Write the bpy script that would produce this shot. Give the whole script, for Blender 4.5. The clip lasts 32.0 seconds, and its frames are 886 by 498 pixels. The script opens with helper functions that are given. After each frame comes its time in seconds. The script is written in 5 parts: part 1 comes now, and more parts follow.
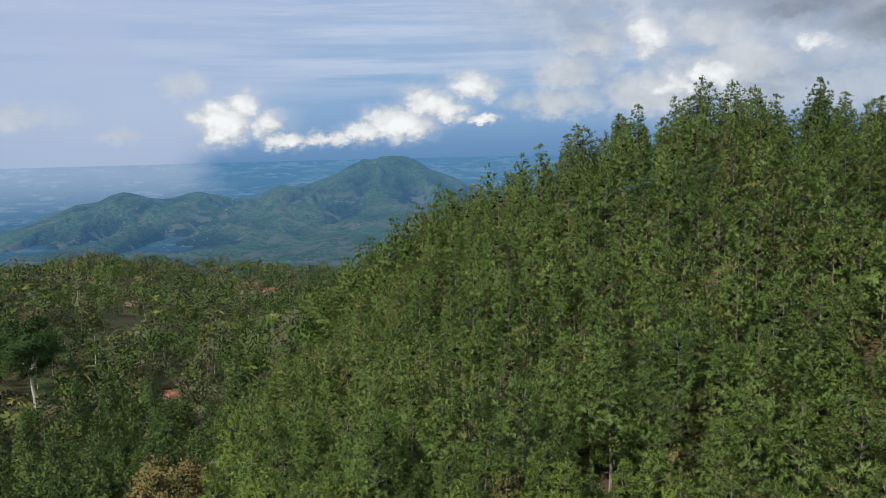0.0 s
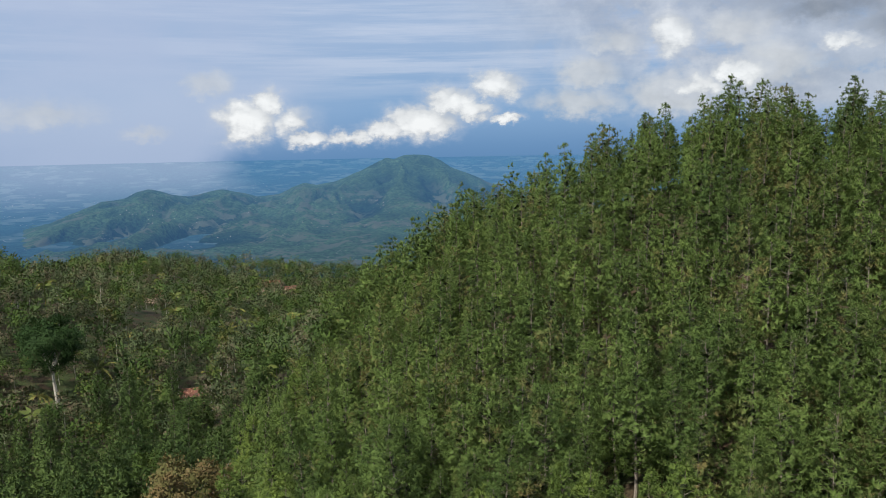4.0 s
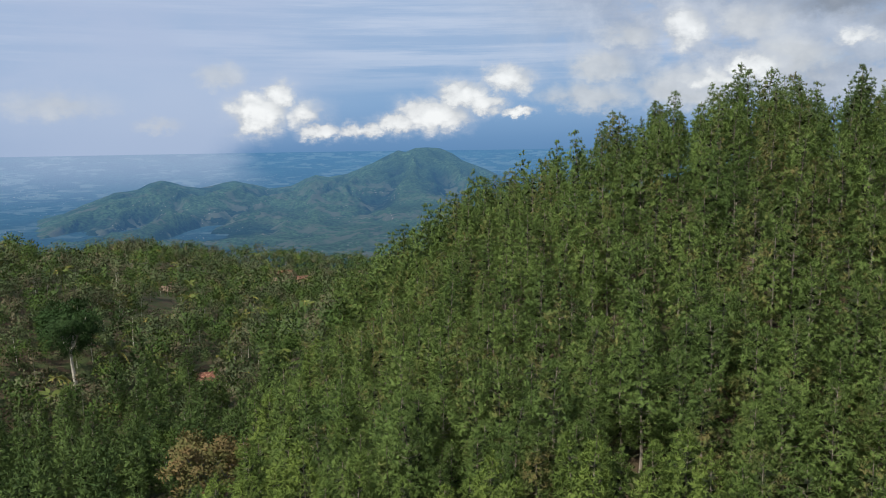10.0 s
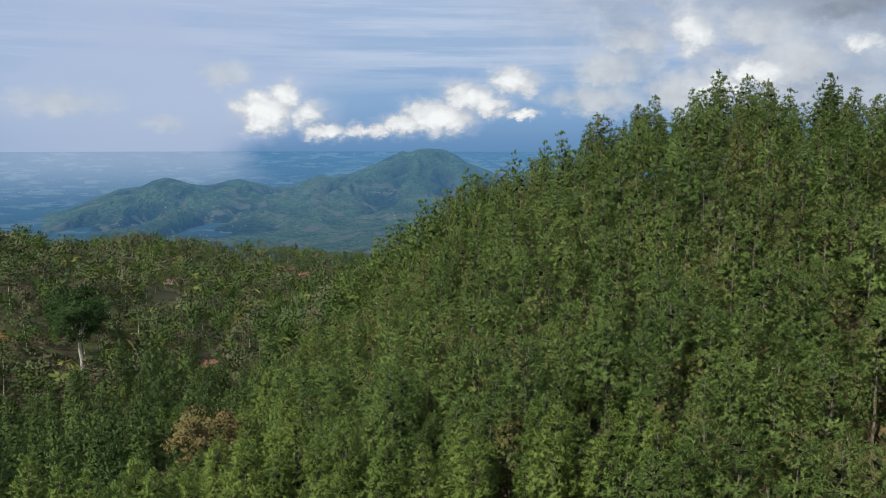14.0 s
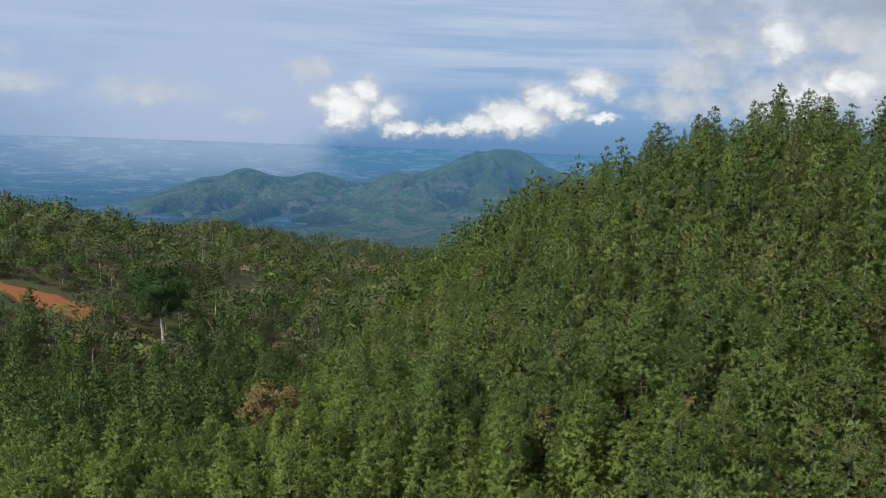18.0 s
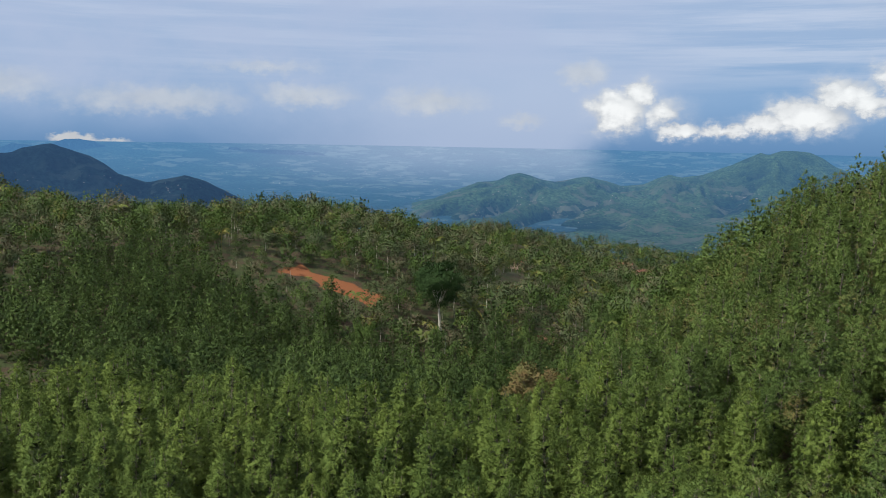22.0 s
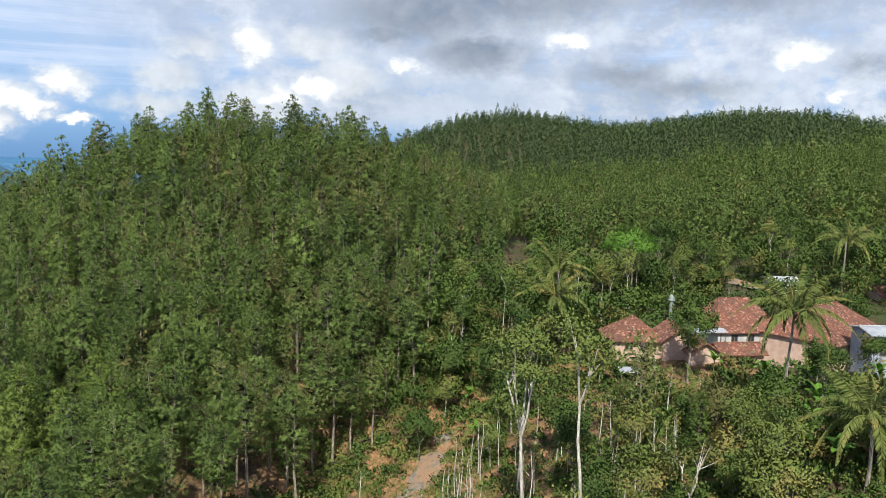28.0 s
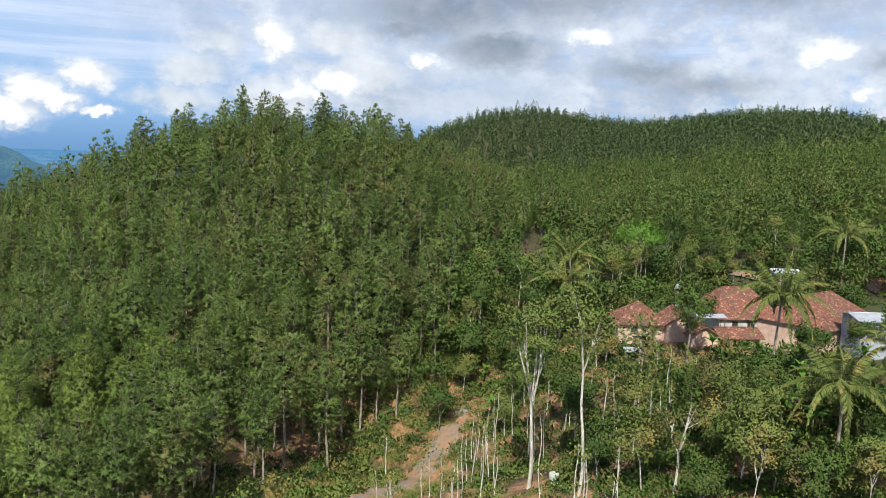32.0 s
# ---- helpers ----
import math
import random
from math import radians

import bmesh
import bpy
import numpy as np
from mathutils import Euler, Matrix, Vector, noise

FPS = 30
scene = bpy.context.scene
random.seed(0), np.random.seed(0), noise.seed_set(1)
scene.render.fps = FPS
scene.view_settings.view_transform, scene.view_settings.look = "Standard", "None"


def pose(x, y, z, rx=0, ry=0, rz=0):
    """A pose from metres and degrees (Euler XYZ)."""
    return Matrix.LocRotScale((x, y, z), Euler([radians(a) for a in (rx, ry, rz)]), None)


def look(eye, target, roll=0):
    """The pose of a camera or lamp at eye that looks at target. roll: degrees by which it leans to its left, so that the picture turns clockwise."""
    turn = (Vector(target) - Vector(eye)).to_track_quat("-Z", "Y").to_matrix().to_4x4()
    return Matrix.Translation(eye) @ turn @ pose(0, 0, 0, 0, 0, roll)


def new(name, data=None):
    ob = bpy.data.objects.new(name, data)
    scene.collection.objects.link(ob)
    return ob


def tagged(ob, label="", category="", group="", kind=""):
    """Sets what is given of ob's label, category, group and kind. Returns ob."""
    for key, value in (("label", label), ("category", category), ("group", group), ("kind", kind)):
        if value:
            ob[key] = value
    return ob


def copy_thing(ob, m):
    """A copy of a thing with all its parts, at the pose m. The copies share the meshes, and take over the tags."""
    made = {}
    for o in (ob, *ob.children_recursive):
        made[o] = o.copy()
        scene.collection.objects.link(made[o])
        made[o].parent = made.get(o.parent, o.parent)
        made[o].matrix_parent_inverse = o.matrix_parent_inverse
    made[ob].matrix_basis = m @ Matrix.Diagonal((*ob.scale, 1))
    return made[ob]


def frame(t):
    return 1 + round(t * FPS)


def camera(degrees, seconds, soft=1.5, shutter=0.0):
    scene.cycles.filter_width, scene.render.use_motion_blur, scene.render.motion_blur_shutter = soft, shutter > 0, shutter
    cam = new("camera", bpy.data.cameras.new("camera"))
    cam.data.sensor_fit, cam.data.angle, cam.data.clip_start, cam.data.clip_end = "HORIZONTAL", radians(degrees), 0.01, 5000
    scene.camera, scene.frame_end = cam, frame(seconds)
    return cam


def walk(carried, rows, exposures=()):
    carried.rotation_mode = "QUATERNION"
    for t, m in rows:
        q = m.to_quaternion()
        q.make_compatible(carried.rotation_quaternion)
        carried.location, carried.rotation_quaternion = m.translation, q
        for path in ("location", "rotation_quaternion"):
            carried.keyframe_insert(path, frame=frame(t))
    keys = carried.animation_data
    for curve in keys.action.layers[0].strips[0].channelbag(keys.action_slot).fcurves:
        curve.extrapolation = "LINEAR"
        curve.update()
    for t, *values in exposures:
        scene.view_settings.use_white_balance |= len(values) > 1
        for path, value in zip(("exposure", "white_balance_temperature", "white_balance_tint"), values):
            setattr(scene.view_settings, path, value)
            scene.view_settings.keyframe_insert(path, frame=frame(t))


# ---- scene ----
cam = camera(56.2, 32.0, soft=0.95)
# seconds, x, y, z in metres; yaw, pitch and roll in degrees
PATH = [
    (0, -0.67, 0.38, 59.91, -0.18, -7.17, -1.27),
    (0.5, -0.56, 0.13, 60.44, 1.00, -7.13, -1.19),
    (1, -0.57, -0.04, 60.96, 1.96, -7.17, -1.27),
    (1.5, -0.59, 0.13, 61.22, 1.77, -7.24, -1.19),
    (2, -0.58, 0.86, 61.31, 1.62, -7.10, -0.98),
    (2.5, -0.58, 1.77, 61.21, 1.52, -7.05, -0.81),
    (3, -0.57, 2.38, 60.96, 1.47, -7.12, -0.88),
    (3.5, -0.61, 2.61, 60.48, 1.39, -7.16, -0.96),
    (5.5, -0.76, 3.56, 58.58, 1.14, -7.36, -0.96),
    (6, -0.88, 4.21, 58.57, 1.03, -7.28, -0.89),
    (6.5, -0.93, 4.94, 58.57, 1.08, -7.27, -0.86),
    (7, -0.96, 5.21, 58.58, 1.71, -7.30, -0.84),
    (7.5, -1.06, 5.03, 58.59, 2.04, -7.42, -0.87),
    (8, -0.96, 4.50, 58.54, 2.10, -7.56, -0.88),
    (8.5, -0.84, 3.56, 58.53, 2.18, -7.59, -0.81),
    (9, -1.09, 2.31, 58.55, 2.06, -7.61, -0.76),
    (9.5, -1.02, 0.87, 58.53, 2.06, -7.62, -0.72),
    (10, -0.81, -0.41, 58.58, 2.09, -7.65, -0.70),
    (10.5, -0.41, -1.44, 58.54, 2.19, -7.66, -0.56),
    (11, -0.27, -2.67, 58.52, 2.17, -7.67, -0.48),
    (11.5, -0.09, -3.93, 58.46, 2.16, -7.66, -0.42),
    (12, 0.09, -5.22, 58.39, 2.12, -7.63, -0.25),
    (12.5, 0.45, -6.44, 58.29, 2.14, -7.63, -0.10),
    (13, 0.72, -7.59, 58.11, 2.14, -7.58, 0.10),
    (13.5, 1.23, -8.69, 57.94, 2.22, -7.55, 0.19),
    (14, 1.76, -9.62, 57.98, 2.29, -7.55, 0.15),
    (14.5, 2.35, -10.57, 58.18, 2.36, -7.55, 0.09),
    (16.5, 3.71, -15.01, 58.56, 2.49, -7.56, 0.27),
    (17, 3.87, -16.10, 58.50, 2.85, -7.57, 1.48),
    (17.5, 4.36, -17.16, 58.44, 7.31, -7.63, 1.76),
    (18, 4.71, -18.27, 58.40, 7.26, -7.69, 2.19),
    (18.5, 5.20, -19.61, 58.23, 7.28, -7.67, 2.15),
    (19, 5.82, -20.91, 58.17, 7.31, -7.64, 2.37),
    (19.5, 6.20, -21.73, 57.95, 7.22, -7.66, 2.90),
    (20, 6.78, -22.84, 57.83, 7.47, -7.61, 1.30),
    (20.5, 7.45, -23.98, 57.77, 7.58, -7.62, 0.78),
    (21, 7.92, -25.28, 57.82, 7.58, -7.60, 0.81),
    (21.5, 8.43, -26.74, 57.86, 11.62, -7.72, 3.67),
    (21.7, 8.81, -27.55, 57.92, 18.90, -7.78, 2.64),
    (22, 9.37, -28.76, 58.01, 25.91, -7.88, 1.09),
    (22.2, 9.67, -29.25, 58.01, 27.05, -7.87, 1.47),
    (22.5, 10.11, -29.98, 58.01, 22.63, -7.86, 2.05),
    (22.7, 10.59, -29.76, 57.95, 16.60, -7.70, 2.85),
    (23, 11.32, -29.44, 57.87, 3.95, -7.47, 4.05),
    (23.2, 11.72, -29.14, 57.82, -6.10, -7.17, 4.86),
    (23.5, 12.32, -28.70, 57.75, -18.83, -6.73, 6.07),
    (23.7, 12.56, -28.94, 57.69, -26.70, -6.62, 6.17),
    (24, 12.91, -29.30, 57.61, -28.43, -6.45, 6.33),
    (24.5, 13.09, -30.15, 57.51, -28.52, -6.44, 4.94),
    (25, 13.05, -31.07, 57.55, -28.37, -6.46, 4.24),
    (25.5, 12.95, -31.99, 57.54, -28.03, -6.48, 2.66),
    (27.5, 11.28, -36.24, 57.81, -27.16, -6.58, 1.44),
    (28, 10.70, -37.38, 57.76, -26.99, -6.56, 1.41),
    (28.5, 10.08, -38.54, 57.78, -26.81, -6.60, 1.44),
    (29, 9.49, -39.66, 57.88, -26.61, -6.69, 1.51),
    (29.5, 8.87, -40.91, 57.86, -26.42, -6.70, 1.49),
    (30, 8.32, -42.02, 57.84, -26.27, -6.75, 1.52),
    (30.5, 7.73, -43.09, 57.83, -26.14, -6.83, 1.57),
    (31, 7.17, -44.16, 57.86, -26.00, -6.88, 1.51),
    (31.5, 6.50, -45.52, 57.83, -25.81, -6.92, 1.72),
    (32, 5.68, -46.86, 57.80, -25.68, -6.90, 1.87),
]
walk(cam, [(t, pose(x, y, z, 90 + pitch, 0, yaw) @ pose(0, 0, 0, 0, 0, roll)) for t, x, y, z, yaw, pitch, roll in PATH],
     exposures=[(0, 0.0), (21.5, 0.0), (24, 0.22), (28, 0.44), (32, 0.46)])

# ---- light ----
SUN_AZ, SUN_EL = 214.0, 47.0          # degrees clockwise from +y, degrees up
sun = new("sun", bpy.data.lights.new("sun", "SUN"))
sun.data.energy, sun.data.angle, sun.data.color = 5.0, radians(0.6), (1.0, 0.94, 0.84)
sun.matrix_world = look((0, 0, 900), (-math.sin(radians(SUN_AZ)) * 500, -math.cos(radians(SUN_AZ)) * 500,
                                      900 - 500 * math.tan(radians(SUN_EL))))


class Net:
    """Short hand for a node tree."""

    def __init__(self, tree):
        self.tree = tree
        tree.nodes.clear()

    def put(self, value, socket):
        if isinstance(value, bpy.types.NodeSocket):
            self.tree.links.new(value, socket)
        elif value is not None:
            socket.default_value = value

    def node(self, kind, **props):
        n = self.tree.nodes.new(kind)
        for k, v in props.items():
            setattr(n, k, v)
        return n

    def math(self, op, a, b=None, c=None, clamp=False):
        n = self.node("ShaderNodeMath", operation=op, use_clamp=clamp)
        for v, s in zip((a, b, c), n.inputs):
            self.put(v, s)
        return n.outputs[0]

    def vec(self, op, a, b=None):
        n = self.node("ShaderNodeVectorMath", operation=op)
        self.put(a, n.inputs[0])
        self.put(b, n.inputs[1])
        return n.outputs["Value"] if op in ("LENGTH", "DISTANCE", "DOT_PRODUCT") else n.outputs[0]

    def noise(self, vector, scale, detail=3.0, rough=0.55, out=0):
        n = self.node("ShaderNodeTexNoise")
        self.put(vector, n.inputs["Vector"])
        n.inputs["Scale"].default_value, n.inputs["Detail"].default_value, n.inputs["Roughness"].default_value = scale, detail, rough
        return n.outputs[out]

    def voronoi(self, vector, scale, out="Distance"):
        n = self.node("ShaderNodeTexVoronoi")
        self.put(vector, n.inputs["Vector"])
        n.inputs["Scale"].default_value = scale
        return n.outputs[out]

    def span(self, value, lo, hi, to_lo=0.0, to_hi=1.0, smooth=True):
        n = self.node("ShaderNodeMapRange", interpolation_type="SMOOTHSTEP" if smooth else "LINEAR")
        self.put(value, n.inputs[0])
        for v, s in zip((lo, hi, to_lo, to_hi), (1, 2, 3, 4)):
            self.put(v, n.inputs[s])
        return n.outputs[0]

    def mix(self, fac, a, b, blend="MIX"):
        n = self.node("ShaderNodeMix", data_type="RGBA", blend_type=blend)
        self.put(fac, n.inputs[0])
        self.put(a if isinstance(a, bpy.types.NodeSocket) else (*a, 1), n.inputs[6])
        self.put(b if isinstance(b, bpy.types.NodeSocket) else (*b, 1), n.inputs[7])
        return n.outputs[2]

    def split(self, v):
        n = self.node("ShaderNodeSeparateXYZ")
        self.put(v, n.inputs[0])
        return n.outputs

    def join(self, x, y, z):
        n = self.node("ShaderNodeCombineXYZ")
        for v, s in zip((x, y, z), n.inputs):
            self.put(v, s)
        return n.outputs[0]


def sky():
    """Blue monsoon sky: haze over the plain, cumulus over the horizon, a rain veil, and a grey cloud deck to the east."""
    w = bpy.data.worlds.new("sky")
    scene.world = w
    w.use_nodes = True
    n = Net(w.node_tree)
    air = n.node("ShaderNodeTexSky", sky_type="NISHITA", sun_disc=False)
    air.sun_elevation, air.sun_rotation, air.altitude = radians(SUN_EL), radians(SUN_AZ), 600
    air.air_density, air.dust_density = 1.0, 2.0
    d = n.node("ShaderNodeTexCoord").outputs["Generated"]
    x, y, z = n.split(d)
    az = n.math("MULTIPLY", n.math("ARCTAN2", x, y), 57.2958)
    el = n.math("MULTIPLY", n.math("ARCSINE", z), 57.2958)
    flat = n.join(az, n.math("MULTIPLY", el, 1.35), 0.0)
    wide = n.noise(flat, 0.055, 4.0, 0.6)
    soft = n.noise(n.vec("ADD", flat, (7.0, 3.0, 1.0)), 0.16, 5.0, 0.6)
    puff = n.noise(flat, 0.42, 7.0, 0.62)
    fine = n.noise(n.vec("ADD", flat, (31.0, 17.0, 5.0)), 1.1, 6.0, 0.62)
    streak = n.noise(n.join(n.math("MULTIPLY", az, 0.045), n.math("MULTIPLY", el, 0.85), 3.0), 1.0, 6.0, 0.65)
    # rounded billows: two sizes of cells, bent by the finer noise
    bent = n.vec("ADD", flat, n.join(n.math("MULTIPLY_ADD", puff, 1.6, -0.8), n.math("MULTIPLY_ADD", fine, 1.4, -0.7), 0.0))
    cells = n.math("MULTIPLY_ADD", n.voronoi(bent, 0.62), -0.55, n.math("MULTIPLY_ADD", n.voronoi(bent, 1.5), -0.30, 0.86))
    bill = n.math("ADD", n.math("MULTIPLY", cells, 0.45), n.math("ADD", n.math("MULTIPLY", fine, 0.25), n.math("MULTIPLY", puff, 0.30)))
    waz = n.math("ADD", az, n.math("MULTIPLY_ADD", puff, 3.0, -1.5))
    wel = n.math("ADD", el, n.math("MULTIPLY_ADD", fine, 1.6, -0.8))

    def bank(spots, edge_lo, edge_hi, rough):
        """How deep a direction lies within a bank of clouds: azimuth, elevation, half width, half height, strength."""
        depth = None
        for a, e, hw, hh, strong in spots:
            r = n.vec("LENGTH", n.join(n.math("MULTIPLY_ADD", waz, 1 / hw, -a / hw), n.math("MULTIPLY_ADD", wel, 1 / hh, -e / hh), 0.0))
            one = n.math("MULTIPLY", n.math("SUBTRACT", 1.25, r), strong)
            depth = one if depth is None else n.math("MAXIMUM", depth, one)
        full = n.math("ADD", depth, n.math("MULTIPLY_ADD", bill, rough, -0.5 * rough))
        return n.span(full, edge_lo, edge_hi), full

    def grey(lit, warm=1.0):
        return n.join(n.math("MULTIPLY", lit, 0.97 * warm), n.math("MULTIPLY_ADD", lit, 0.95, 0.04), n.math("MULTIPLY_ADD", lit, 0.88, 0.12))

    # clear air, tinted by the haze that lies on the plain
    low = n.mix(n.span(el, -2.0, 2.6), (0.105, 0.245, 0.47), (0.20, 0.37, 0.63))
    colour = n.mix(n.span(el, 1.0, 9.0), low, (0.36, 0.485, 0.70))
    colour = n.mix(n.math("MULTIPLY", n.span(streak, 0.40, 0.66), n.span(el, 2.0, 6.0, 0.0, 0.75)), colour, (0.56, 0.64, 0.80))
    colour = n.mix(n.span(el, 11.0, 32.0), colour, (0.20, 0.31, 0.56))
    # pale mist in the west, and the white rain veil that hangs down to the plain with a slanting edge
    mist = n.math("MULTIPLY", n.span(az, -4.0, -22.0), n.span(el, -1.6, 3.4))
    mist = n.math("MULTIPLY", mist, n.math("MULTIPLY_ADD", n.span(soft, 0.3, 0.7), 0.5, 0.42))
    colour = n.mix(mist, colour, (0.43, 0.52, 0.72))
    slant = n.math("ADD", az, n.math("MULTIPLY", el, -1.15))
    slant = n.math("ADD", slant, n.math("MULTIPLY_ADD", soft, 5.0, -2.5))
    veil = n.math("MULTIPLY", n.span(slant, -13.2, -17.5), n.span(slant, -46.0, -24.0))
    veil = n.math("MULTIPLY", veil, n.span(el, 7.5, 2.5))
    veil = n.math("MULTIPLY", veil, n.span(el, -3.6, -1.0, 0.25, 0.9))
    colour = n.mix(veil, colour, (0.43, 0.53, 0.73))
    # soft far banks in the west
    mask, full = bank(((-26.7, 2.2, 4.5, 1.2, 0.8), (-16.8, 4.2, 2.2, 1.1, 0.9), (-35.5, 2.4, 4.5, 1.0, 0.8), (-45.0, 1.9, 8.0, 1.2, 0.8), (-55.0, 2.6, 6.0, 1.4, 0.8), (-38.0, 4.2, 5.0, 0.7, 0.6), (-20.5, 1.0, 2.0, 0.7, 0.7), (-62.0, 4.8, 8.0, 1.2, 0.8)), 0.1, 0.9, 0.9)
    colour = n.mix(n.math("MULTIPLY", mask, 0.62), colour, grey(n.math("MULTIPLY_ADD", bill, 0.35, 0.46)))
    mask, full = bank(((-50.0, -0.75, 2.0, 0.45, 0.9), (-47.5, -0.9, 1.2, 0.35, 0.7)), 0.1, 0.6, 0.7)
    colour = n.mix(mask, colour, grey(n.math("MULTIPLY_ADD", bill, 0.2, 0.5)))
    # grey deck to the east
    deck = n.math("MULTIPLY", n.span(n.math("ADD", az, n.math("MULTIPLY", el, 1.2)), 6.0, 24.0), n.span(wel, 0.4, 2.6))
    tone = n.mix(n.span(n.math("MULTIPLY_ADD", puff, 0.4, n.math("MULTIPLY", soft, 0.6)), 0.38, 0.62), (0.33, 0.39, 0.51), (0.60, 0.65, 0.74))
    tone = n.mix(n.span(wide, 0.42, 0.62, 0.0, 0.7), tone, (0.44, 0.51, 0.63))
    colour = n.mix(n.math("MULTIPLY", deck, n.span(n.math("ADD", puff, wide), 0.70, 1.0)), colour, tone)
    mask, full = bank(((8.6, 4.5, 2.6, 1.3, 0.9), (8.0, 2.6, 4.0, 1.2, 0.8), (14.5, 3.0, 4.5, 1.6, 0.9), (20.0, 4.6, 3.5, 1.8, 0.9), (10.5, 6.5, 2.6, 1.2, 0.7), (18.0, 7.0, 3.0, 1.6, 0.7)), 0.1, 0.75, 0.9)
    colour = n.mix(n.math("MULTIPLY", mask, 0.8), colour, grey(n.math("MULTIPLY_ADD", bill, 0.5, 0.38)))
    # heavy grey bellies
    mask, full = bank(((25.5, 9.4, 7.0, 2.4, 1.0), (22.7, 7.9, 3.0, 0.9, 0.8), (28.8, 6.8, 4.0, 1.6, 1.0), (31.0, 11.0, 10.0, 3.2, 1.0), (46.0, 10.5, 7.0, 1.6, 0.7), (39.0, 5.4, 4.0, 1.0, 0.7), (43.0, 4.6, 5.0, 1.0, 0.6), (53.0, 6.0, 2.0, 1.0, 0.6)), -0.1, 0.9, 0.6)
    colour = n.mix(n.math("MULTIPLY", mask, 0.92), colour, grey(n.math("MULTIPLY_ADD", bill, 0.36, n.math("MULTIPLY_ADD", full, -0.04, 0.11))))
    # bright cumulus
    spots = ((-14.4, 1.7, 2.0, 1.5, 1.0), (-13.0, 2.9, 1.2, 1.0, 1.0), (-10.4, 0.45, 1.5, 0.6, 0.9), (-11.3, 1.6, 1.6, 1.0, 0.62), (-2.6, 1.5, 2.8, 1.2, 1.0), (-0.8, 2.8, 1.9, 1.2, 1.0), (-7.6, 0.5, 1.7, 0.5, 0.9), (-5.0, 1.0, 2.0, 0.7, 0.9),
             (2.5, 3.9, 1.9, 1.1, 1.0), (0.9, 2.2, 1.4, 0.8, 0.9), (3.2, 1.75, 1.2, 0.34, 0.9), (13.8, 6.8, 1.7, 1.5, 1.0), (18.3, 4.2, 1.7, 1.0, 0.9), (16.0, 3.4, 2.2, 0.7, 0.7), (35.4, 7.5, 1.7, 0.7, 0.8), (24.0, 5.7, 1.8, 0.5, 0.65), (49.6, 6.6, 2.4, 1.0, 0.8), (51.9, 4.2, 1.1, 0.35, 0.7))
    halo, full = bank(spots, -0.35, 0.75, 0.9)
    colour = n.mix(n.math("MULTIPLY", halo, 0.6), colour, (0.56, 0.62, 0.74))
    mask, full = bank(spots, 0.04, 0.62, 1.25)
    lit = n.math("MULTIPLY_ADD", bill, 0.75, n.math("MULTIPLY_ADD", n.span(full, 0.1, 1.1), 0.36, 0.28))
    colour = n.mix(n.math("MULTIPLY", mask, 0.97), colour, grey(n.math("MULTIPLY", lit, 0.98, clamp=True)))
    # cloud tones ride on the sky texture, ten times its strength of 0.1
    back = n.node("ShaderNodeBackground")
    n.put(n.mix(0.92, air.outputs[0], n.mix(1.0, colour, (10.0, 10.0, 10.0), "MULTIPLY")), back.inputs[0])
    back.inputs[1].default_value = 0.1
    n.tree.links.new(back.outputs[0], n.node("ShaderNodeOutputWorld").inputs[0])


sky()


# ---- materials ----
def material(name, build):
    m = bpy.data.materials.new(name)
    m.use_nodes = True
    n = Net(m.node_tree)
    n.tree.links.new(build(n), n.node("ShaderNodeOutputMaterial").inputs[0])
    return m


def surface(n, colour, rough=0.8, bump=None, strength=0.3, dist=0.05, metal=0.0, spec=0.3):
    p = n.node("ShaderNodeBsdfPrincipled")
    n.put(colour if isinstance(colour, bpy.types.NodeSocket) else (*colour, 1), p.inputs["Base Color"])
    n.put(rough, p.inputs["Roughness"])
    p.inputs["Metallic"].default_value = metal
    p.inputs["Specular IOR Level"].default_value = spec
    if bump is not None:
        b = n.node("ShaderNodeBump")
        b.inputs["Strength"].default_value, b.inputs["Distance"].default_value = strength, dist
        n.put(bump, b.inputs["Height"])
        n.tree.links.new(b.outputs[0], p.inputs["Normal"])
    return p.outputs[0]


def where(n):
    return n.node("ShaderNodeNewGeometry").outputs["Position"]


